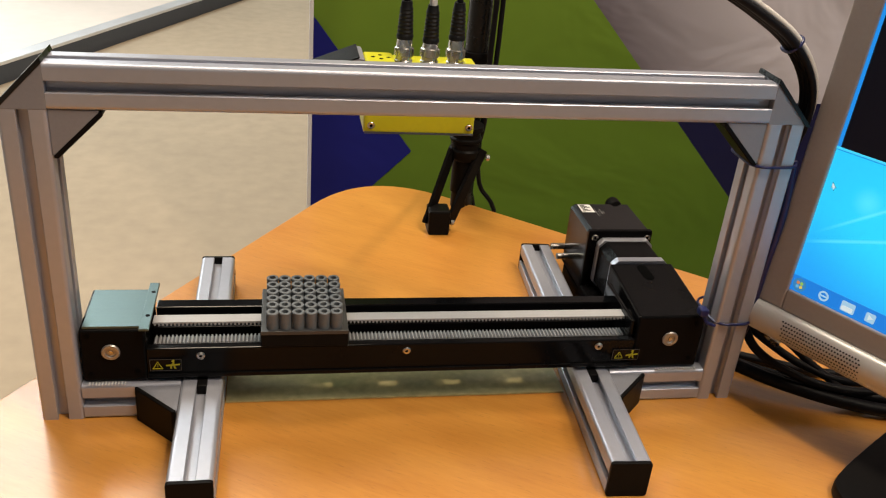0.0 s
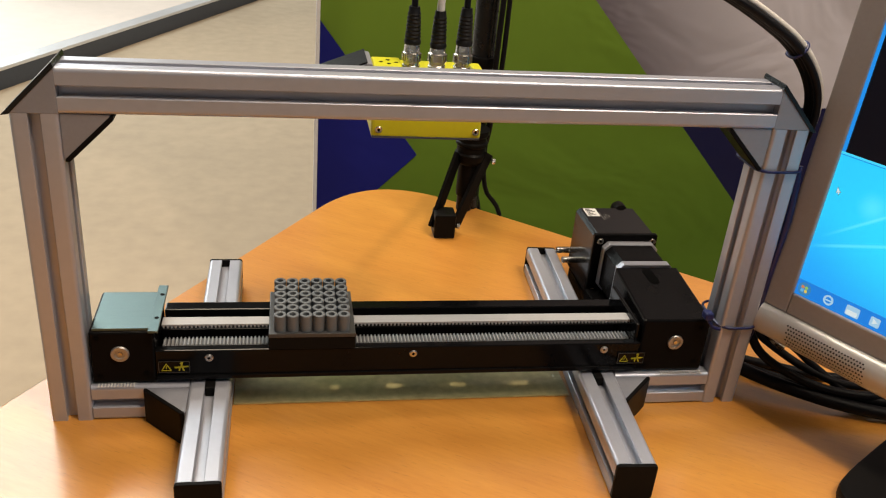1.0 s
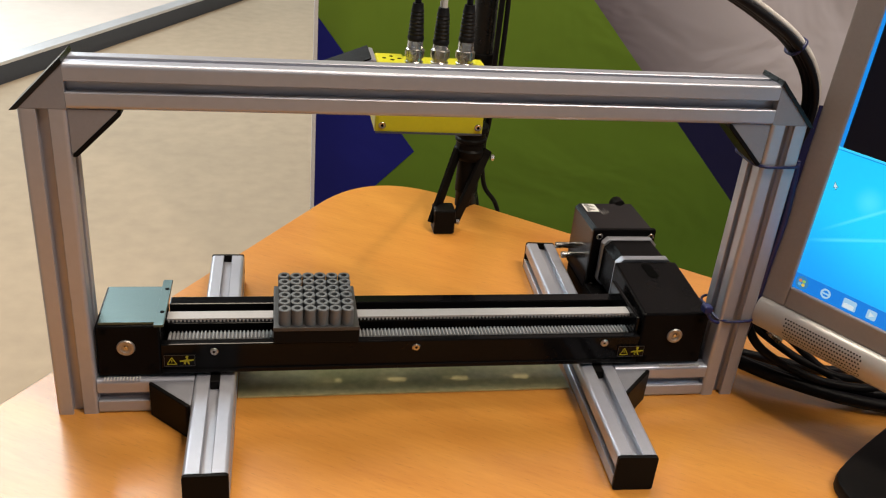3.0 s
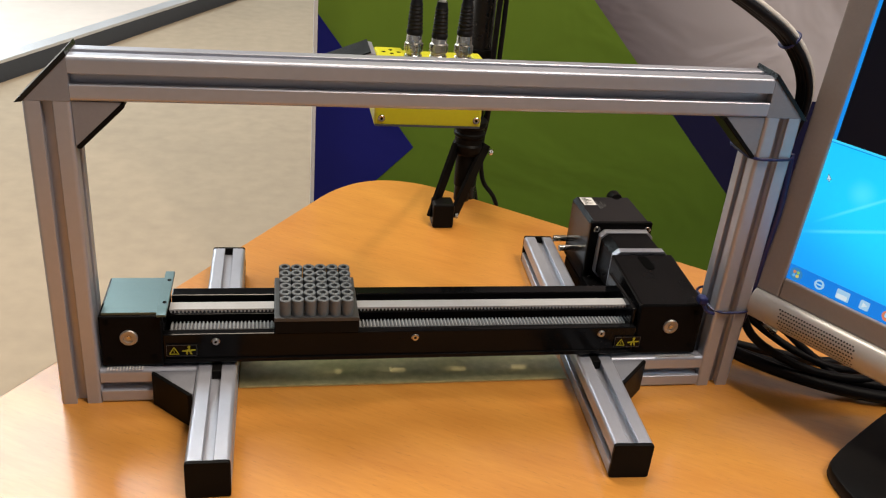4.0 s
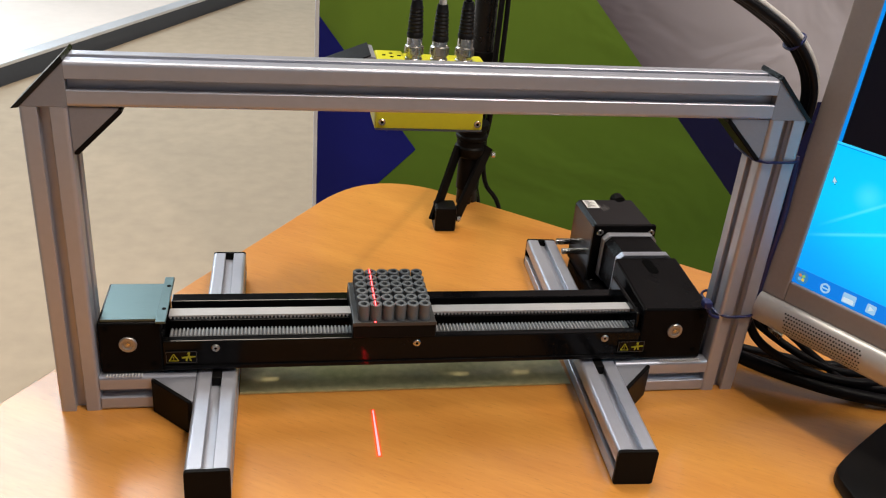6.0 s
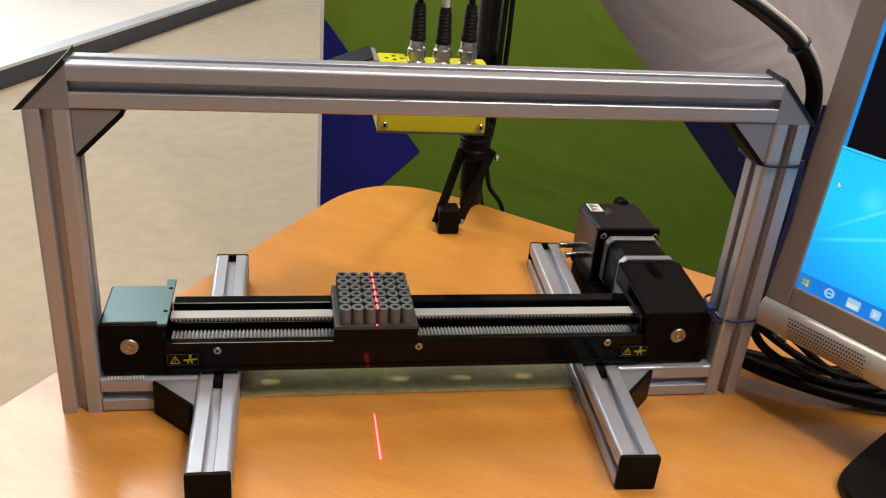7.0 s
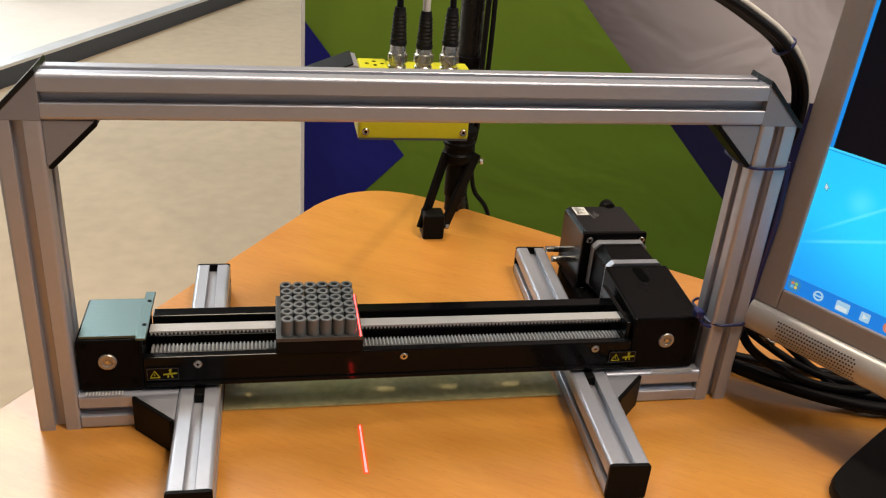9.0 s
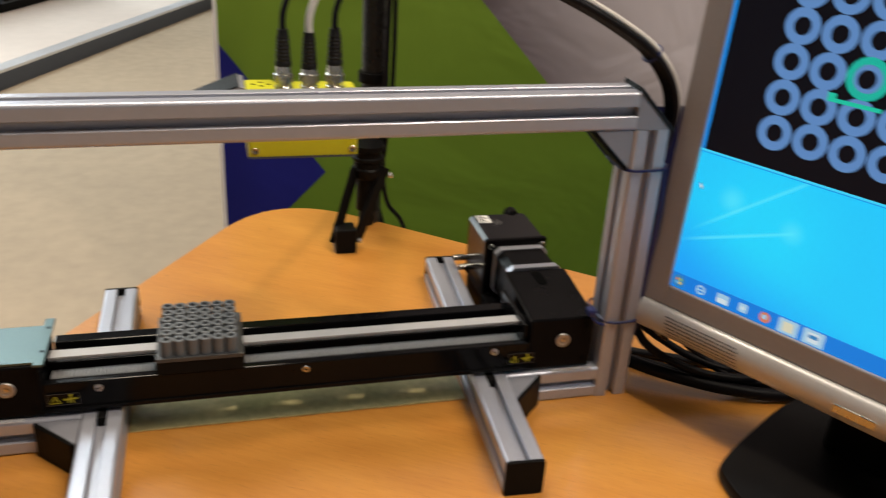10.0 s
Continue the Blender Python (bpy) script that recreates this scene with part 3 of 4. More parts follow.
def stepper():
    ob = thing("stepper_motor", (0, 0, 0), "black stepper motor with silver flanges and driver box", "motor")

    def octo(x0, x1, z0, z1, c):
        return [(x0 + c, z0), (x1 - c, z0), (x1, z0 + c), (x1, z1 - c), (x1 - c, z1), (x0 + c, z1), (x0, z1 - c), (x0, z0 + c)]
    x0, x1, zz0, zz1 = 0.6530, 0.7270, T + 0.047, T + 0.1155
    part("front_flange", prism(octo(x0, x1, zz0, zz1, 0.007), -0.143, -0.1322, AF, bevel=0.0008), ALU, ob, "silver motor flange")
    part("stator", prism(octo(x0 + 0.001, x1 - 0.001, zz0 + 0.001, zz1 - 0.001, 0.009), -0.188, -0.143, AF, bevel=0.0006), BLACK, ob, "black laminated motor body")
    part("rear_flange", prism(octo(x0, x1, zz0, zz1, 0.007), -0.1988, -0.188, AF, bevel=0.0008), ALU, ob, "silver motor flange")
    bx = part("driver_box", box(0.6420, 0.7290, 0.1992, 0.290, T + 0.030, T + 0.124, 0.005, 1), HOUSING, ob, "black driver housing")
    part("lid", box(0.6415, 0.7295, 0.1990, 0.2075, T + 0.0295, T + 0.1245, 0.002), BLACK, bx)
    for x in (0.650, 0.7225):
        for z in (T + 0.0400, T + 0.1150):
            screw(bx, x, 0.1988, z, 0.0045)
    part("connector", cyl(0.010, 0.286, 0.303, pose(0.708, 0, T + 0.1185) @ AY, 20, bevel=0.002), PLASTIC, bx, "round black connector", smooth=True)
    lab = part("type_label", box(0.6500, 0.6680, 0.258, 0.283, T + 0.1240, T + 0.1243), LABEL_WHITE, bx, "worn white type label")
    b = None
    for i in range(7):
        b = box(0.6515 + (i * 7 % 5) * 0.0004, 0.6515 + 0.004 + (i * 5 % 7) * 0.0016, 0.2600 + i * 0.0032, 0.2614 + i * 0.0032, T + 0.1243, T + 0.1246, bm=b)
    part("label_bars", b, PLASTIC, lab)
    b = None
    for i in range(4):
        b = box(0.6700 + i * 0.0035, 0.6704 + i * 0.0035, 0.246 + i * 0.003, 0.270 - (i % 2) * 0.007, T + 0.1240, T + 0.1242, bm=b)
    part("print_bars", b, ALU_SLOT, bx)
    # mounting rods between motor and foot
    for z, y in ((T + 0.058, 0.285), (T + 0.058, 0.255)):
        part("spacer_rod", cyl(0.0045, 0.622, 0.6415, Matrix.Translation((0, y, z)) @ AX, 18), STEEL, ob, "bright steel spacer rod", smooth=True)
    part("support_plate", box(0.640, 0.720, 0.120, 0.199, T, T + 0.044, 0.002), BLACK, ob)
    part("support_block", box(0.645, 0.726, 0.205, 0.286, T, T + 0.0300, 0.002), BLACK, ob)


stepper()

# added olive sheet for the axis's shadow and banner reflection on the table
shade_ob = thing("axis_shade_sheet", (0, 0, 0), "thin glossy olive sheet added for the axis shadow on the table", "sheet")
part("plate", box(0.1845, 0.5720, 0.0200, 0.150, T, T + 0.0020, 0.0004), AXIS_SHADE, shade_ob)


def carriage():
    """Carriage with its tray of six by six pipe pieces; origin at its left edge."""
    ob = thing("carriage", (0.2235, 0, 0), "black carriage tray carrying grey tubes on the linear axis", "carriage")
    w = 0.0915
    z0 = T + 0.0832
    part("saddle", box(0, w, 0.0030, 0.094, z0, T + 0.0990, 0.0012), PLASTIC, ob, "black carriage saddle")
    part("tray_base", box(0.0004, w - 0.0004, 0.0034, 0.0936, T + 0.0990, T + 0.1020, 0.0006), TRAY, ob, "dark grey carriage plate")
    part("tray_lip", box(0.0, w, 0.0024, 0.0034, T + 0.0985, T + 0.1030, 0.0004), TRAY, ob, "thin front lip of the plate")
    return ob


car = carriage()
TUBE_ME = finish("tube", lathe([(0.0032, 0.0), (0.0032, 0.0188), (0.0036, 0.0193), (0.0060, 0.0193), (0.0066, 0.0187), (0.0066, 0.0)], 24), TUBE, True)
pitch, across = 0.0144, 0.0134
for r in range(6):
    for c in range(6):
        tb = new("tube", TUBE_ME)
        tb.parent = car
        tb.matrix_basis = pose(0.0117 + c * across + random.uniform(-.0003, .0003), 0.0126 + r * pitch + random.uniform(-.0004, .0004), T + 0.1020, random.uniform(-.9, .9), random.uniform(-.9, .9), random.uniform(0, 90))
        tb["label"] = "short grey plastic tube with round bore"


# ---------------------------------------------------------------- yellow sensor with connectors
def sensor():
    ob = thing("laser_sensor", (0, 0, 0), "yellow industrial 3D laser sensor with three round connectors", "sensor")
    x0, x1, y0, y1, z0, z1 = 0.3275, 0.4445, 0.078, 0.174, T + 0.2945, T + 0.354
    part("housing", box(x0, x1, y0, y1, z0, z1, 0.004, 3), YELLOW, ob)
    part("front_seam", box(x0 + 0.001, x1 - 0.001, y0 - 0.0008, y0 + 0.002, z0 + 0.001, z0 + 0.0032, 0.0004), FASCIA, ob)
    for x in (x0 + 0.008, x1 - 0.006):
        screw(ob, x, y0 - 0.0002, z0 + 0.0100, 0.0038)
    part("hump", box(x0, x0 + 0.031, y0 + 0.002, y1 - 0.05, z1, z1 + 0.0155, 0.003, 3), YELLOW, ob)
    b = None
    for i, (dx, dy) in enumerate(((0.009, 0.02), (0.017, 0.014), (0.025, 0.02), (0.017, 0.028))):
        b = cyl(0.0022, z1 + 0.0155, z1 + 0.0158, pose(x0 + dx, y0 + dy + 0.004, 0), 12, bm=b)
    part("vent_dots", b, DARKHOLE, ob)
    part("end_lug", box(x1 - 0.011, x1, y0 + 0.002, y1 - 0.05, z1, z1 + 0.0125, 0.002), YELLOW, ob)
    part("side_wedge", prism([(0.272, z1 - 0.002), (x0 - 0.0005, z1 - 0.002), (x0 - 0.0005, z1 + 0.017), (x0 - 0.006, z1 + 0.018)], -0.135, -0.085, AF, bevel=0.0008), CAST, ob, "grey wedge-shaped beam guard")
    part("guard_edge", prism([(0.271, z1 - 0.0018), (x0 - 0.006, z1 + 0.0182), (x0 - 0.006, z1 + 0.0198), (0.271, z1 - 0.0004)], -0.1355, -0.0845, AF, bevel=0.0003), PLASTIC, ob, "thin black edge on the guard")
    ma, mb = Vector((0.405, 0.172, T + 0.312)), Vector((0.558, 0.545, T + 0.196))
    part("mounting_arm", box(-0.005, 0.005, -0.008, 0.008, -(mb - ma).length, 0.0, 0.002), PLASTIC, ob, "black mounting arm", look(ma, mb))
    for x, white, up in ((0.3685, False, 0.026), (0.3955, True, 0.023), (0.4225, False, 0.027)):
        y = 0.105
        m = pose(x, y, z1 + 0.009) @ Matrix.Diagonal((1.2, 1.2, 1, 1))
        nut = part("connector_nut", lathe([(0.0, 0.0), (0.0078, 0.0), (0.0078, 0.004), (0.0070, 0.005), (0.0070, 0.008), (0.0080, 0.009), (0.0080, 0.017), (0.0070, 0.018), (0.0066, up), (0.0, up)], 24, m), STEEL, ob, "bright knurled connector nut", smooth=True)
        part("nut_neck", cyl(0.0072, -0.009, 0.0005, m, 20), STEEL, nut)
        part("knurl", knurl(0.0082, 0.009, 0.0165, m), STEEL, nut)
        part("boot", lathe([(0.0, up), (0.0070, up), (0.0074, up + 0.003)] + [(0.0072 - 0.0006 * (k % 2) - 0.00010 * k, up + 0.004 + 0.0019 * k) for k in range(16)] + [(0.0046, up + 0.038), (0.0, up + 0.038)], 20, m), RUBBER, ob, "black rubber cable boot", smooth=True)
        top = z1 + up + 0.045
        part("cable", tube([(x, y, top), (x + 0.001, y, top + 0.02), (x + 0.012, y + 0.004, top + 0.045), (x + 0.035, y + 0.008, top + 0.075), (x + 0.07, y + 0.0, top + 0.098), (x + 0.12, y - 0.03, top + 0.105), (0.56, 0.045, T + 0.515)], 0.0040 if white else 0.0034), WHITE_CABLE if white else CABLE, ob, "white cable" if white else "black cable", smooth=True)
        if white:
            part("cable_mark", cyl(0.0044, 0, 0.006, Matrix.Translation((x + 0.0135, y + 0.0044, top + 0.047)) @ pose(0, 0, 0, 5, 35, 0), 16), LABEL, ob, "yellow cable marker")


def knurl(r, z0, z1, m):
    b = None
    for i in range(20):
        a = 2 * math.pi * i / 20
        b = box(r - 0.0006, r + 0.0003, -0.0006, 0.0006, z0, z1, bm=b)
        bmesh.ops.rotate(b, verts=b.verts[-8:], cent=(0, 0, 0), matrix=Matrix.Rotation(a, 3, "Z"))
    bmesh.ops.transform(b, matrix=m, verts=b.verts)
    return b


sensor()


def stand():
    """Black pole stand behind the table, its clamp resting on the table top."""
    ob = thing("pole_stand", (0, 0, 0), "black metal pole stand with a clamp on the table", "stand")
    px, py = 0.5480, 0.565
    part("pole", cyl(0.0185, 0.02, 1.75, pose(px, py, 0), 28), COVER, ob, "black round pole", smooth=True)
    part("base", cyl(0.16, 0.0, 0.02, pose(px, py + 0.06, 0), 40, bevel=0.004), BLACK, ob)
    part("collar", cyl(0.024, T + 0.245, T + 0.262, pose(px, py, 0), 28, bevel=0.002), PLASTIC, ob, smooth=True)
    cx, cy = 0.531, 0.500
    part("knuckle", lathe([(0, T + 0.105), (0.020, T + 0.105), (0.0255, T + 0.113), (0.0255, T + 0.122), (0.023, T + 0.125), (0.023, T + 0.134), (0.0255, T + 0.137), (0.0255, T + 0.141), (0.023, T + 0.143), (0.023, T + 0.150), (0.0265, T + 0.154), (0.0265, T + 0.162), (0, T + 0.162)], 26, pose(cx, cy, 0)), PLASTIC, ob, "black ribbed clamp knuckle", smooth=True)
    part("knuckle_stem", cyl(0.018, T + 0.05, T + 0.108, pose(cx, cy, 0), 20), PLASTIC, ob, smooth=True)
    part("bracket", box(cx - 0.006, px, cy - 0.008, py, T + 0.125, T + 0.145, 0.002), PLASTIC, ob)
    part("lower_strut", tube([(cx + 0.004, cy + 0.005, T + 0.10), (px - 0.010, py - 0.02, T + 0.02), (px - 0.004, py - 0.004, T - 0.08)], 0.013, 12), PLASTIC, ob, smooth=True)
    for s, xa, xb in ((0, 0.508, 0.4700), (1, 0.556, 0.5060)):
        d = Vector((xb - xa, 0.452 - 0.490, (T + 0.012) - (T + 0.118)))
        m = look((xa, 0.490, T + 0.118), (xb, 0.452, T + 0.012))
        part("link_bar", box(-0.003, 0.003, -0.010, 0.010, -d.length, 0.006, 0.0012), PLASTIC, ob, "black flat link bar", m)
    part("foot_block", box(0.4710, 0.5045, 0.434, 0.468, T, T + 0.041, 0.003), PLASTIC, ob, "black clamp foot block")
    for x, y, z in ((0.5635, 0.487, T + 0.112), (0.5090, 0.450, T + 0.016)):
        part("bolt", cyl(0.005, 0, 0.005, Matrix.Translation((x, y, z)) @ AX, 6), STEEL, ob, "bright hexagon bolt")


stand()
tagged(new("hanging_cable", finish("hanging_cable", tube([(0.559, 0.535, 1.75), (0.567, 0.535, 1.3), (0.563, 0.530, 1.02), (0.567, 0.540, 0.90), (0.557, 0.560, 0.80), (0.581, 0.600, 0.70), (0.611, 0.66, 0.45), (0.611, 0.72, 0.004)], 0.0045), CABLE, True)), "black cable hanging down along the pole", "cable", "hanging cables")
tagged(new("hanging_cable", finish("hanging_cable", tube([(0.567, 0.545, 1.75), (0.576, 0.550, 1.3), (0.577, 0.545, 1.0), (0.567, 0.555, 0.88), (0.579, 0.575, 0.78), (0.621, 0.60, 0.70), (0.651, 0.66, 0.45), (0.661, 0.72, 0.004)], 0.0040), CABLE, True)), "black cable hanging down along the pole", "cable", "hanging cables")

# ---------------------------------------------------------------- cable loom on the right post
loom = thing("cable_loom", (0, 0, 0), "bundle of black and white cables with blue cable ties", "cable")
base = [(0.80, 0.10, T + 0.012), (0.788, 0.075, T + 0.05), (0.784, 0.052, T + 0.16), (0.790, 0.040, T + 0.27), (0.796, 0.026, T + 0.340), (0.787, 0.022, T + 0.384), (0.757, 0.022, T + 0.422), (0.716, 0.026, T + 0.449), (0.668, 0.034, T + 0.473), (0.612, 0.042, T + 0.496), (0.56, 0.045, T + 0.515)]
for dx, dy, dz, r, mm, lab in ((0, 0, 0, 0.0052, CABLE, ""), (-0.004, 0.004, -0.001, 0.0046, CABLE, ""), (0.003, 0.006, 0.002, 0.0042, CABLE, ""), (0.0060, -0.002, 0.0050, 0.0034, WHITE_CABLE, "white cable in the bundle"), (0.001, -0.006, 0.0, 0.0040, CABLE, "")):
    part("cable", tube([(x + dx * 0.8 - (0.011 if i > 2 else 0.004), y + dy, z + (dz if i > 3 else dz * i / 4) + (0 if i else max(0, r - 0.012))) for i, (x, y, z) in enumerate(base)], r, 12), mm, loom, lab, smooth=True)


def tie_ring(parent, m, w, d, turn=0.3):
    pts = rounded(w, d, min(w, d) * turn, 4)
    part("cable_tie", tube([(x, y, 0) for x, y in pts + pts[:1]], 0.0016, 8, sub=2), TIE, parent, "blue cable tie", m, True)


tie_ring(loom, Matrix.Translation((0.7500, 0.026, T + 0.4205)) @ pose(0, 0, 0, 0, -50, 0), 0.020, 0.025, 0.46)
tie_ring(loom, pose(0.7525, 0.028, T + 0.298, 0, -1, 0), 0.054, 0.062)
tie_ring(loom, pose(0.7535, 0.028, T + 0.106, 0, -1, 0), 0.0470, 0.062)
part("blue_wire", tube([(0.7790, 0.012, T + 0.300), (0.7800, 0.006, T + 0.24), (0.7775, 0.008, T + 0.17), (0.7785, 0.012, T + 0.104), (0.783, 0.03, T + 0.05)], 0.0042, 10), TIE, loom, "dark blue wire along the post", smooth=True)
part("tie_head", box(0.7060, 0.7160, -0.006, 0.006, T + 0.118, T + 0.127, 0.002), TIE, loom, "blue cable tie head")
part("tie_tail", tube([(0.711, 0.0, T + 0.120), (0.717, -0.004, T + 0.110), (0.728, -0.003, T + 0.105)], 0.0019, 8), TIE, loom, "blue cable tie tail", smooth=True)

# cables lying behind the monitor foot
def lying(points, r):
    tagged(new("power_cable", finish("power_cable", tube([(x, y, T + z) for x, y, z in points], r, 12), CABLE, True)), "black cable lying on the table behind the monitor", "cable", "cables on the table")


lying(((0.780, 0.034, 0.030), (0.83, 0.000, 0.022), (0.90, -0.033, 0.014), (0.98, -0.05, 0.009), (1.10, -0.03, 0.009)), 0.0082)
lying(((0.782, 0.046, 0.026), (0.83, 0.012, 0.024), (0.90, -0.020, 0.020), (0.98, -0.038, 0.018), (1.10, -0.01, 0.008)), 0.0062)
lying(((0.790, 0.040, 0.085), (0.80, 0.020, 0.060), (0.83, 0.000, 0.042), (0.88, -0.020, 0.028), (0.95, -0.03, 0.024), (1.08, 0.0, 0.012)), 0.0055)
lying(((0.800, 0.050, 0.075), (0.83, 0.030, 0.055), (0.87, 0.005, 0.037), (0.93, -0.010, 0.024), (1.08, 0.02, 0.009)), 0.0050)
lying(((0.815, 0.055, 0.080), (0.85, 0.026, 0.060), (0.885, 0.000, 0.034), (0.94, -0.022, 0.010), (1.09, 0.03, 0.006)), 0.0050)
lying(((0.780, 0.090, 0.006), (0.84, 0.040, 0.006), (0.92, 0.005, 0.006), (1.06, 0.05, 0.006)), 0.0058)
lying(((0.770, 0.110, 0.006), (0.85, 0.066, 0.006), (0.94, 0.035, 0.006), (1.06, 0.08, 0.006)), 0.0060)
plug_ob = thing("cable_plug", look((0.822, 0.040, T + 0.066), (0.846, 0.020, T + 0.054)), "small silver plug on a black cable", "plug")
part("shell", box(-0.0065, 0.0065, -0.004, 0.004, -0.022, 0.0, 0.001), STEEL, plug_ob)
part("grip", box(-0.0075, 0.0075, -0.005, 0.005, -0.002, 0.022, 0.0015), PLASTIC, plug_ob, "black plug grip")

# ---------------------------------------------------------------- monitor
def monitor():
    SW, SH = 0.470, 0.376
    a, lean = radians(-60.1), radians(3.8)
    u = Vector((math.cos(a), math.sin(a), 0))
    n = Vector((math.sin(a), -math.cos(a), 0))    # towards the viewer
    C = Vector((0.7996, -0.0152, 0.9105))
    # local: x along the screen, z up, -y towards the viewer
    m = Matrix(((u.x, -n.x, 0, C.x), (u.y, -n.y, 0, C.y), (0, 0, 1, C.z), (0, 0, 0, 1))) @ Matrix.Rotation(-lean, 4, "X")
    ob = thing("monitor", m, "grey computer monitor with lit blue desktop on a black foot", "monitor")
    bz = 0.0255
    side = 0.0295
    fr = box(-side, 0, -0.006, 0.03, -bz, SH + bz, 0.002)
    fr = box(SW, SW + side, -0.006, 0.03, -bz, SH + bz, 0.002, bm=fr)
    fr = box(0, SW, -0.006, 0.03, -bz, 0, 0.002, bm=fr)
    fr = box(0, SW, -0.006, 0.03, SH, SH + bz, 0.002, bm=fr)
    part("bezel", fr, BEZEL, ob, "matt grey bezel")
    part("back_shell", prism(rounded(SW + 2 * side - 0.004, SH + 2 * bz - 0.004, 0.012, 5, SW / 2, SH / 2), -0.062, -0.0302, AF, bevel=0.006), SILVER, ob)
    # rounded silver chin with speaker grille
    chin = []
    for i in range(9):
        t = radians(-90 + 180 * i / 8)
        chin.append((-0.006 - 0.010 * math.cos(t), -bz - 0.018 + 0.018 * math.sin(t)))
    chin += [(0.028, -bz), (0.028, -bz - 0.036)]
    ch = part("chin", prism(chin, -side + 0.002, SW + side - 0.002, Matrix(((0, 0, 1, 0), (1, 0, 0, 0), (0, 1, 0, 0), (0, 0, 0, 1)))), SILVER, ob, "rounded silver speaker bar", smooth=True)
    dots = bmesh.new()
    for gx in (0.0145, 0.362):
        for i in range(27):
            for j in range(7):
                t = radians(-48 + 80 * j / 6)
                x = gx + i * 0.0034 + (0.0017 if j % 2 else 0) - j * 0.0006
                y, z = -0.006 - 0.0103 * math.cos(t), -bz - 0.018 + 0.0183 * math.sin(t)
                d = 0.00092
                vs = [dots.verts.new((x + sx * d, y + sz * d * math.sin(t) * 1.0, z + sz * d * math.cos(t))) for sx, sz in ((-1, -1), (1, -1), (1, 1), (-1, 1))]
                dots.faces.new(vs)
    tagged(part("speaker_grille", dots, DARKHOLE, ch), kind="stuff")
    part("badge", box(SW / 2 - 0.022, SW / 2 + 0.022, -0.0172, -0.0150, -bz - 0.026, -bz - 0.016, 0.001), STEEL, ch, "bright oval badge")
    # screen
    scr = part("screen", box(0, SW, -0.0015, 0.02, 0, SH), glow("screen_blue", (0.0, 0.46, 0.96), 1.15), ob, "lit sky-blue desktop")
    part("wallpaper", box(0, SW, -0.0018, -0.0016, 0.0185, 0.1650), sky_glow(), scr, "cyan wallpaper with pale light rays")
    part("taskbar", box(0, SW, -0.0022, -0.0019, 0, 0.019), glow("taskbar_blue", (0.0, 0.21, 0.78), 1.0), scr, "darker blue taskbar")
    part("taskbar_line", box(0, SW, -0.0024, -0.00222, 0.0184, 0.0190), glow("taskbar_line", (0.02, 0.34, 0.86), 1.0), scr)
    part("window_border", box(0.0, SW, -0.0024, -0.0019, 0.1630, SH), glow("window_border", (0.0, 0.24, 0.75), 1.1), scr, "bright blue window border")
    part("window_edge", box(0.0, SW, -0.0027, -0.0025, 0.1640, 0.1665), glow("window_edge", (0.03, 0.60, 0.95), 1.1), scr)
    win = part("image_window", box(0.0042, SW - 0.005, -0.0028, -0.0025, 0.1665, SH - 0.012), glow("window_black", (0.0006, 0.0010, 0.0045), 1.0), scr, "black image window with pale rings")
    ringm = glow("ring_blue", (0.105, 0.25, 0.56), 1.0)
    ringme = finish("ring", lathe([(0.0088, 0.0029), (0.0180, 0.0029), (0.0180, 0.0030), (0.0088, 0.0030)], 28, AF), ringm)
    shift = (0.0004, -0.0008, -0.0012, 0.0010, 0.0018)
    for i in range(9):
        for j in range(5):
            ring = new("ring", ringme)
            ring.parent = win
            ring.matrix_basis = Matrix.Translation((0.0750 + i * 0.0376 + shift[j], 0, 0.2033 + j * 0.0358 + 0.0008 * math.sin(i * 2.1 + j)))
    part("match_ring", lathe([(0.0135, 0.0032), (0.0205, 0.0032), (0.0205, 0.0033), (0.0135, 0.0033)], 32, Matrix.Translation((0.1500, 0, 0.2755)) @ AF), glow("ring_green", (0.0, 0.50, 0.40), 0.9), win, "green overlay ring")
    part("match_bar", box(0.118, 0.170, -0.0033, -0.0032, 0.2475, 0.2515), glow("bar_green", (0.0, 0.60, 0.42), 0.9), win, "green overlay bar")
    part("match_tick", box(0.118, 0.126, -0.0033, -0.0032, 0.2515, 0.2560), glow("tick_green", (0.0, 0.60, 0.42), 0.9), win)
    taskbar_icons(scr)
    cur = [(0, 0), (0.0, -0.0085), (0.0020, -0.0068), (0.0034, -0.0098), (0.0046, -0.0092), (0.0033, -0.0064), (0.0060, -0.0062)]
    part("pointer", prism([(0.0085 + x * 0.72, 0.1290 + z * 0.72) for x, z in cur], 0.0026, 0.0028, AF), glow("pointer_white", (0.55, 0.75, 0.85), 1.0), scr, "white mouse pointer")
    part("pointer_outline", prism([(0.0080 + x * 0.92, 0.1298 + z * 0.92) for x, z in cur], 0.0022, 0.0025, AF), glow("pointer_line", (0.0, 0.16, 0.30), 1.0), scr)
    # foot
    inv = m.inverted()
    fb = [Vector(p) + Vector((-0.009, 0.005)) for p in ((0.810, -0.168), (0.937, -0.088), (1.09, -0.02), (1.17, -0.15), (1.12, -0.31), (0.96, -0.36), (0.815, -0.27))]
    for _ in range(3):
        fb = [q_ for a_, b_ in zip(fb, fb[1:] + fb[:1]) for q_ in (a_.lerp(b_, 0.12 if _ == 0 else 0.25), a_.lerp(b_, 0.88 if _ == 0 else 0.75))]
    part("foot", prism([(p.x, p.y) for p in fb], T, T + 0.016, bevel=0.004), PLASTIC, ob, "black monitor foot plate", inv, True)
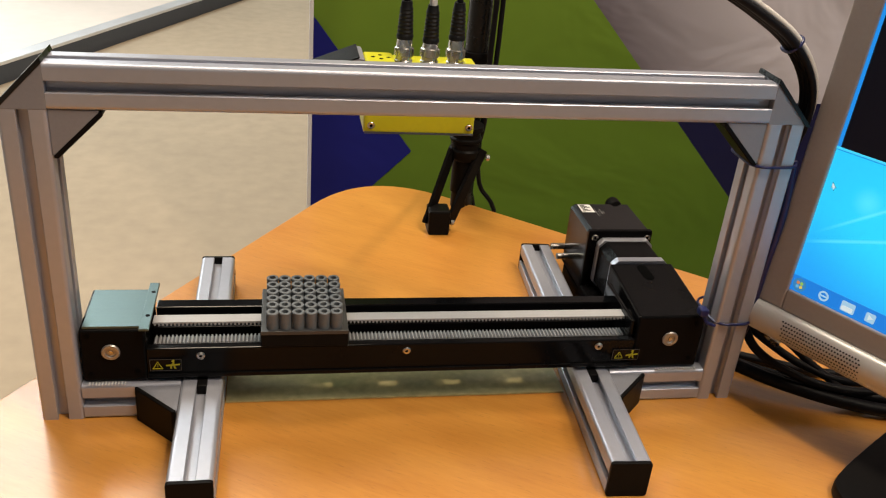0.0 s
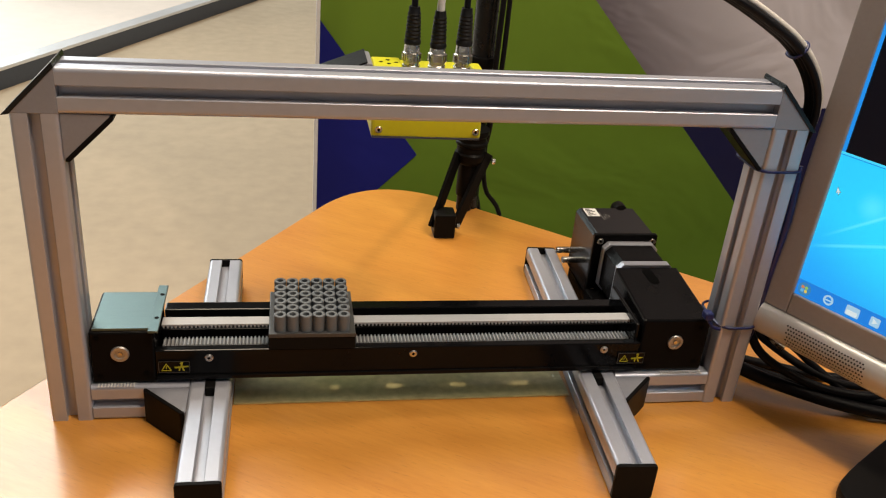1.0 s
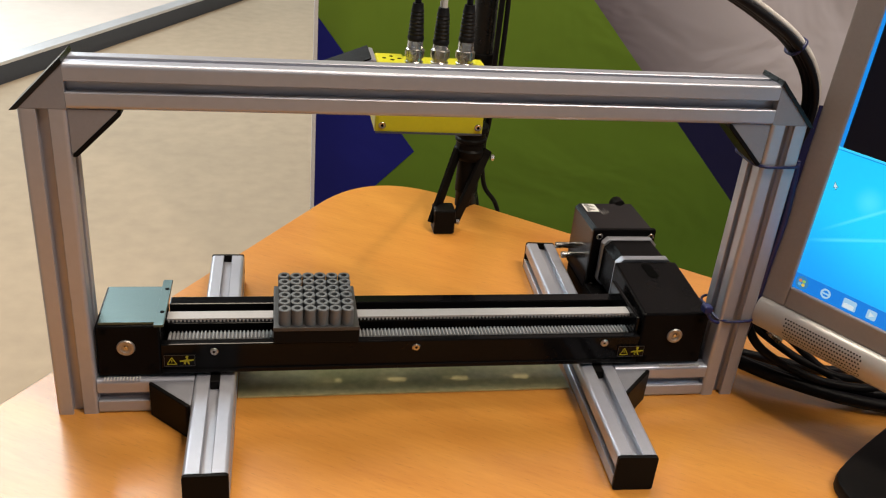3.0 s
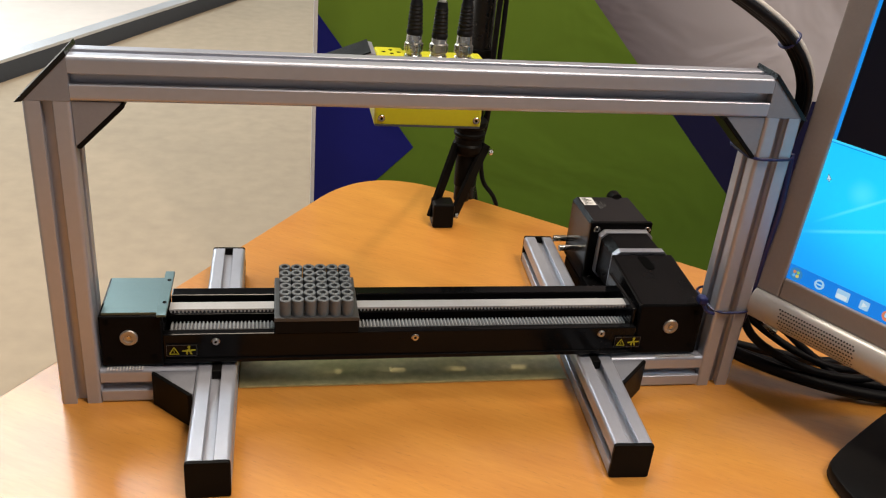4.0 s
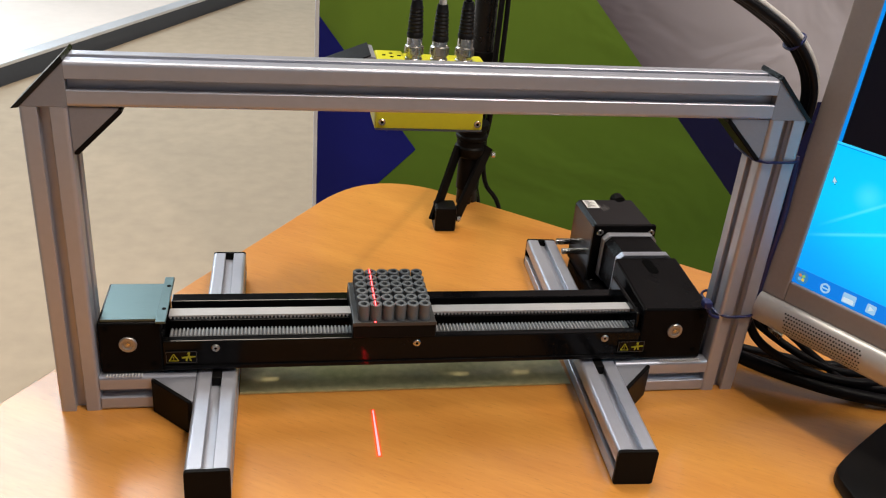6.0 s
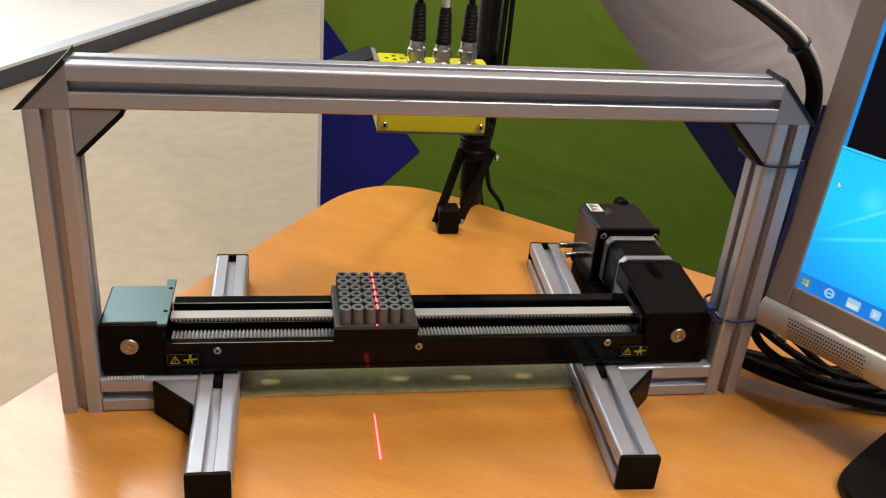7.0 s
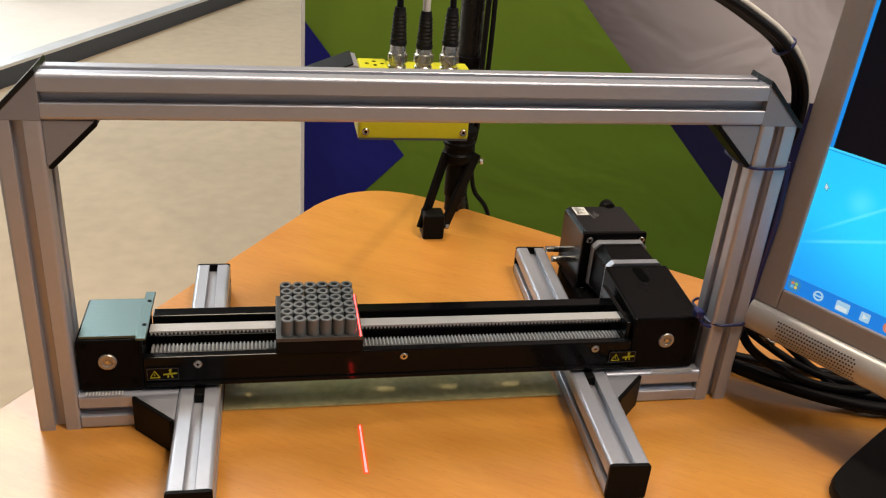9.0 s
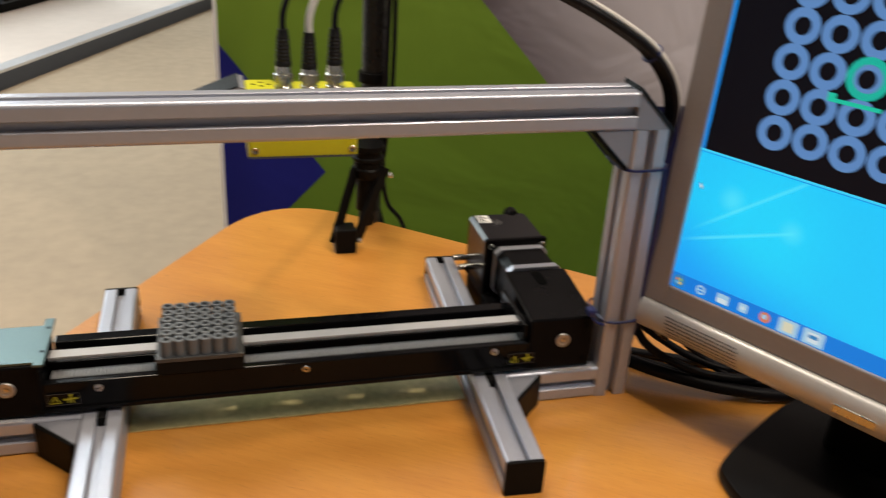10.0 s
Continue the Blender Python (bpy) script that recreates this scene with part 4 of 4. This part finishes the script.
    part("stem", prism(rounded(0.10, 0.05, 0.02, 5), 0.014, 0.30, bevel=0.003), PLASTIC, ob, "black monitor stem", inv @ pose(0.985, -0.185, T, 0, 0, -58), True)


def taskbar_icons(scr):
    """Seven small signs on the taskbar, each a plain shape with a mark on it."""
    z = 0.0092
    blue, pale, white = glow("icon_blue", (0.03, 0.22, 0.52), 1.0), glow("icon_pale", (0.33, 0.58, 0.82), 1.0), glow("icon_white", (0.62, 0.74, 0.84), 1.0)
    warm, sand = glow("icon_orange", (0.62, 0.20, 0.12), 1.0), glow("icon_sand", (0.66, 0.66, 0.52), 1.0)

    def disc(x, r, m, d=0.0023):
        return part("taskbar_icon", cyl(r, d, d + 0.0002, Matrix.Translation((x, 0, z)) @ AF, 20), m, scr)

    def tile(x, w, h, m, d=0.0023, dz=0.0, name="taskbar_icon", parent=scr):
        return part(name, prism(rounded(w, h, 0.0014, 3, x, z + dz), d, d + 0.0002, AF), m, parent)
    orb = disc(0.0097, 0.0076, blue)
    for dx, dz, c in ((-0.0021, 0.0021, (0.55, 0.22, 0.10)), (0.0021, 0.0021, (0.25, 0.50, 0.12)), (-0.0021, -0.0021, (0.12, 0.42, 0.75)), (0.0021, -0.0021, (0.65, 0.52, 0.10))):
        tile(0.0097 + dx, 0.0036, 0.0036, glow("orb_mark", c, 1.0), 0.0026, dz, "icon_mark", orb)
    swirl = part("taskbar_icon", lathe([(0.0036, 0.0023), (0.0058, 0.0023), (0.0058, 0.0025), (0.0036, 0.0025)], 24, Matrix.Translation((0.0382, 0, z)) @ AF), pale, scr)
    tile(0.0382, 0.0090, 0.0018, pale, 0.0026, 0.0, "icon_mark", swirl)
    folder = tile(0.0660, 0.0150, 0.0115, pale)
    tile(0.0655, 0.0120, 0.0050, white, 0.0026, -0.0022, "icon_mark", folder)
    player = tile(0.0908, 0.0105, 0.0105, pale)
    part("icon_mark", prism([(0.0885, z - 0.003), (0.0940, z), (0.0885, z + 0.003)], 0.0026, 0.0028, AF), white, player)
    fox = disc(0.1165, 0.0062, warm)
    tile(0.1160, 0.0052, 0.0052, pale, 0.0026, 0.0006, "icon_mark", fox)
    lit = tile(0.1430, 0.0225, 0.0165, pale)
    tile(0.1430, 0.0120, 0.0110, sand, 0.0026, 0.0, "icon_mark", lit)
    lit = tile(0.1710, 0.0235, 0.0165, pale)
    tile(0.1710, 0.0130, 0.0110, white, 0.0026, 0.0, "icon_mark", lit)
    tile(0.1710, 0.0100, 0.0040, blue, 0.0029, 0.0010, "icon_mark", lit)


def sky_glow():
    """Screen wallpaper: cyan round a bright spot, bluer away from it, with two faint rays."""
    m = glow("wallpaper_glow", (0.0, 0.50, 0.95), 1.15)
    nt = m.node_tree
    b = nt.nodes["Principled BSDF"]
    tc = nt.nodes.new("ShaderNodeTexCoord")
    sep = nt.nodes.new("ShaderNodeSeparateXYZ")
    nt.links.new(tc.outputs["Object"], sep.inputs[0])

    def calc(op, a_, b_, c_=0.0):
        n = nt.nodes.new("ShaderNodeMath")
        n.operation = op
        for k, v in enumerate((a_, b_, c_)):
            if isinstance(v, (int, float)):
                n.inputs[k].default_value = v
            else:
                nt.links.new(v, n.inputs[k])
        return n.outputs[0]

    def fade(value, lo, hi, a_, b_):
        n = nt.nodes.new("ShaderNodeMapRange")
        n.interpolation_type = "SMOOTHSTEP"
        nt.links.new(value, n.inputs[0])
        for k, v in enumerate((lo, hi, a_, b_)):
            n.inputs[k + 1].default_value = v
        return n.outputs[0]
    X, Z = sep.outputs[0], sep.outputs[2]

    def spot(x, z, r):
        n = nt.nodes.new("ShaderNodeVectorMath")
        n.operation = "DISTANCE"
        n.inputs[1].default_value = (x, -0.0018, z)
        nt.links.new(tc.outputs["Object"], n.inputs[0])
        return fade(n.outputs["Value"], 0.0, r, 1.0, 0.0)

    def ray(x0, z0, slope, w, x1):
        off = calc("ABSOLUTE", calc("SUBTRACT", calc("SUBTRACT", Z, z0), calc("MULTIPLY", calc("SUBTRACT", X, x0), slope)), 0)
        return calc("MULTIPLY", calc("MULTIPLY", fade(off, 0.0, w, 0.55, 0.0), fade(X, x0 - 0.004, x0 + 0.04, 0.0, 1.0)), fade(X, x1 - 0.03, x1, 1.0, 0.0))
    lift = calc("ADD", ray(0.008, 0.0725, 0.79, 0.0035, 0.14), ray(-0.004, 0.0565, 0.41, 0.0032, 0.13))
    lift = calc("ADD", lift, calc("MULTIPLY", spot(0.049, 0.121, 0.020), 0.45))
    lift = calc("ADD", lift, calc("MULTIPLY", spot(0.120, 0.108, 0.018), 0.40))
    mix = nt.nodes.new("ShaderNodeMix")
    mix.data_type = "RGBA"
    mix.inputs[6].default_value, mix.inputs[7].default_value = (0.0, 0.33, 0.93, 1), (0.0, 0.60, 0.96, 1)
    nt.links.new(calc("ADD", fade(calc("ADD", Z, calc("MULTIPLY", X, 0.35)), 0.015, 0.12, 0.0, 0.75), calc("MULTIPLY", spot(0.09, 0.10, 0.11), 0.3)), mix.inputs[0])
    mix2 = nt.nodes.new("ShaderNodeMix")
    mix2.data_type = "RGBA"
    mix2.inputs[7].default_value = (0.10, 0.78, 0.97, 1)
    nt.links.new(mix.outputs[2], mix2.inputs[6])
    nt.links.new(lift, mix2.inputs[0])
    nt.links.new(mix2.outputs[2], b.inputs["Emission Color"])
    return m


monitor()

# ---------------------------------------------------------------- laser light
# The laser's light on surfaces is modelled as glowing strips; no lamp casts it.
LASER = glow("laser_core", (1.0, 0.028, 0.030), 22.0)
LX = 0.3308


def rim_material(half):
    """Painted red glow beside the line, thinning out to nothing at its edge."""
    m = bpy.data.materials.new("laser_painted_glow")
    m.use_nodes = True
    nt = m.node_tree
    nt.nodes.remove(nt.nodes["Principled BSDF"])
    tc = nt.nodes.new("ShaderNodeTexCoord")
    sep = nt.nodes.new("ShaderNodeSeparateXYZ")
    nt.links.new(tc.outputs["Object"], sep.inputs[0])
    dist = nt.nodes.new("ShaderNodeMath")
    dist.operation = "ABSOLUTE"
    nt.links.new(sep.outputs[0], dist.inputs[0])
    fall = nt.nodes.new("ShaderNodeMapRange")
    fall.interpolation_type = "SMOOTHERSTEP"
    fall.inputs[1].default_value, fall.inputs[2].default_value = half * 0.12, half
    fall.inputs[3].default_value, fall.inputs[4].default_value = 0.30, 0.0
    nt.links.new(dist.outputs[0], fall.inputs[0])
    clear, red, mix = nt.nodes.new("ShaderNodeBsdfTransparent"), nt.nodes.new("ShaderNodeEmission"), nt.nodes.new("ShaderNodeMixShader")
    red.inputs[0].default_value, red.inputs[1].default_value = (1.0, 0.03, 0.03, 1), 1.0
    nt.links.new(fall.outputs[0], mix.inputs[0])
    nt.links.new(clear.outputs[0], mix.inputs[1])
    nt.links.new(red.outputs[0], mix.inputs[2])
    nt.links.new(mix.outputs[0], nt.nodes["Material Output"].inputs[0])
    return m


RIM, RIM_THIN = rim_material(0.0052), rim_material(0.0022)


def strip(w0, w1, y0, y1, z0, z1):
    """Flat strip that widens from w1 at its far end to w0 at its near end."""
    bm = bmesh.new()
    quad = [(-w0 / 2, y0), (w0 / 2, y0), (w1 / 2, y1), (-w1 / 2, y1)]
    low = [bm.verts.new((x, y, z0)) for x, y in quad]
    top = [bm.verts.new((x, y, z1)) for x, y in quad]
    bm.faces.new(low[::-1])
    bm.faces.new(top)
    for k in range(4):
        bm.faces.new((low[k], low[(k + 1) % 4], top[(k + 1) % 4], top[k]))
    return bm


def sheet_of(half, y0, y1, z):
    bm = bmesh.new()
    bm.faces.new([bm.verts.new((x, y, z)) for x, y in ((-half, y0), (half, y0), (half, y1), (-half, y1))])
    return bm


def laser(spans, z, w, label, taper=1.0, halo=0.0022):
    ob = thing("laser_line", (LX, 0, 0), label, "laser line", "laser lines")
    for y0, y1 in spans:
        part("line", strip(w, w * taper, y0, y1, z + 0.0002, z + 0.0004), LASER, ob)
        part("rim", sheet_of(halo, y0 - halo * 0.5, y1 + halo * 0.5, z), RIM if halo > 0.004 else RIM_THIN, ob, "painted red glow beside the line")
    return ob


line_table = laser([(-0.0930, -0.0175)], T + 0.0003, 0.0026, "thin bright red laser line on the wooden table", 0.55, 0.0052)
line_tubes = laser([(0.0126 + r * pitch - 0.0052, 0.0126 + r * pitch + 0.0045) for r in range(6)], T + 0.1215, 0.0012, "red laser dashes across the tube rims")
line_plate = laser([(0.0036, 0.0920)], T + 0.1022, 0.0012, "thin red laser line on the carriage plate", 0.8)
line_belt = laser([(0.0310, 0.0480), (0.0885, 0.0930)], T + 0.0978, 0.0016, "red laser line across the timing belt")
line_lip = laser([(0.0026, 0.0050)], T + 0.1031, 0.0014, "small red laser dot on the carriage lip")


def motions():
    step = 1 / FPS
    at = [(0.0, 0.2235), (4.1667, 0.2235), (4.2, 0.2265), (4.2333, 0.2410), (4.2667, 0.2650), (4.3, 0.2910), (4.3333, 0.3160), (4.3667, 0.3345), (4.4, 0.3405),
          (4.5, 0.3390), (5.0, 0.3283), (5.5, 0.3176), (7.0, 0.2850), (7.5, 0.2741), (8.0, 0.2634), (8.5, 0.2527), (9.0, 0.2420), (9.5, 0.2315), (10.0, 0.2210)]
    walk(car, [(t, Matrix.Translation((x, 0, 0))) for t, x in at])
    def lit(ob, z, spans):
        """The line is in its place during the spans and rests inside the sensor housing otherwise."""
        on = Matrix.Translation((LX, 0, 0))
        off = Matrix.Translation((LX + 0.05, 0.181 if z < 0.05 else 0.0795, 0.330 - z))
        rows = [(0.0, off)]
        for t0, t1 in spans:
            rows += [(t0 - step, off), (t0, on), (t1, on), (t1 + step, off)]
        rows.append((10.0, off))
        walk(ob, rows)
    lit(line_table, 0.0, [(4.6667, 9.3333)])
    lit(line_tubes, 0.122, [(5.0667, 8.7333)])
    lit(line_plate, 0.102, [(4.8667, 5.0333), (8.7667, 9.0333)])
    lit(line_belt, 0.095, [(4.6667, 4.8333), (9.0667, 9.3333)])
    lit(line_lip, 0.099, [(4.9667, 8.9333)])


motions()
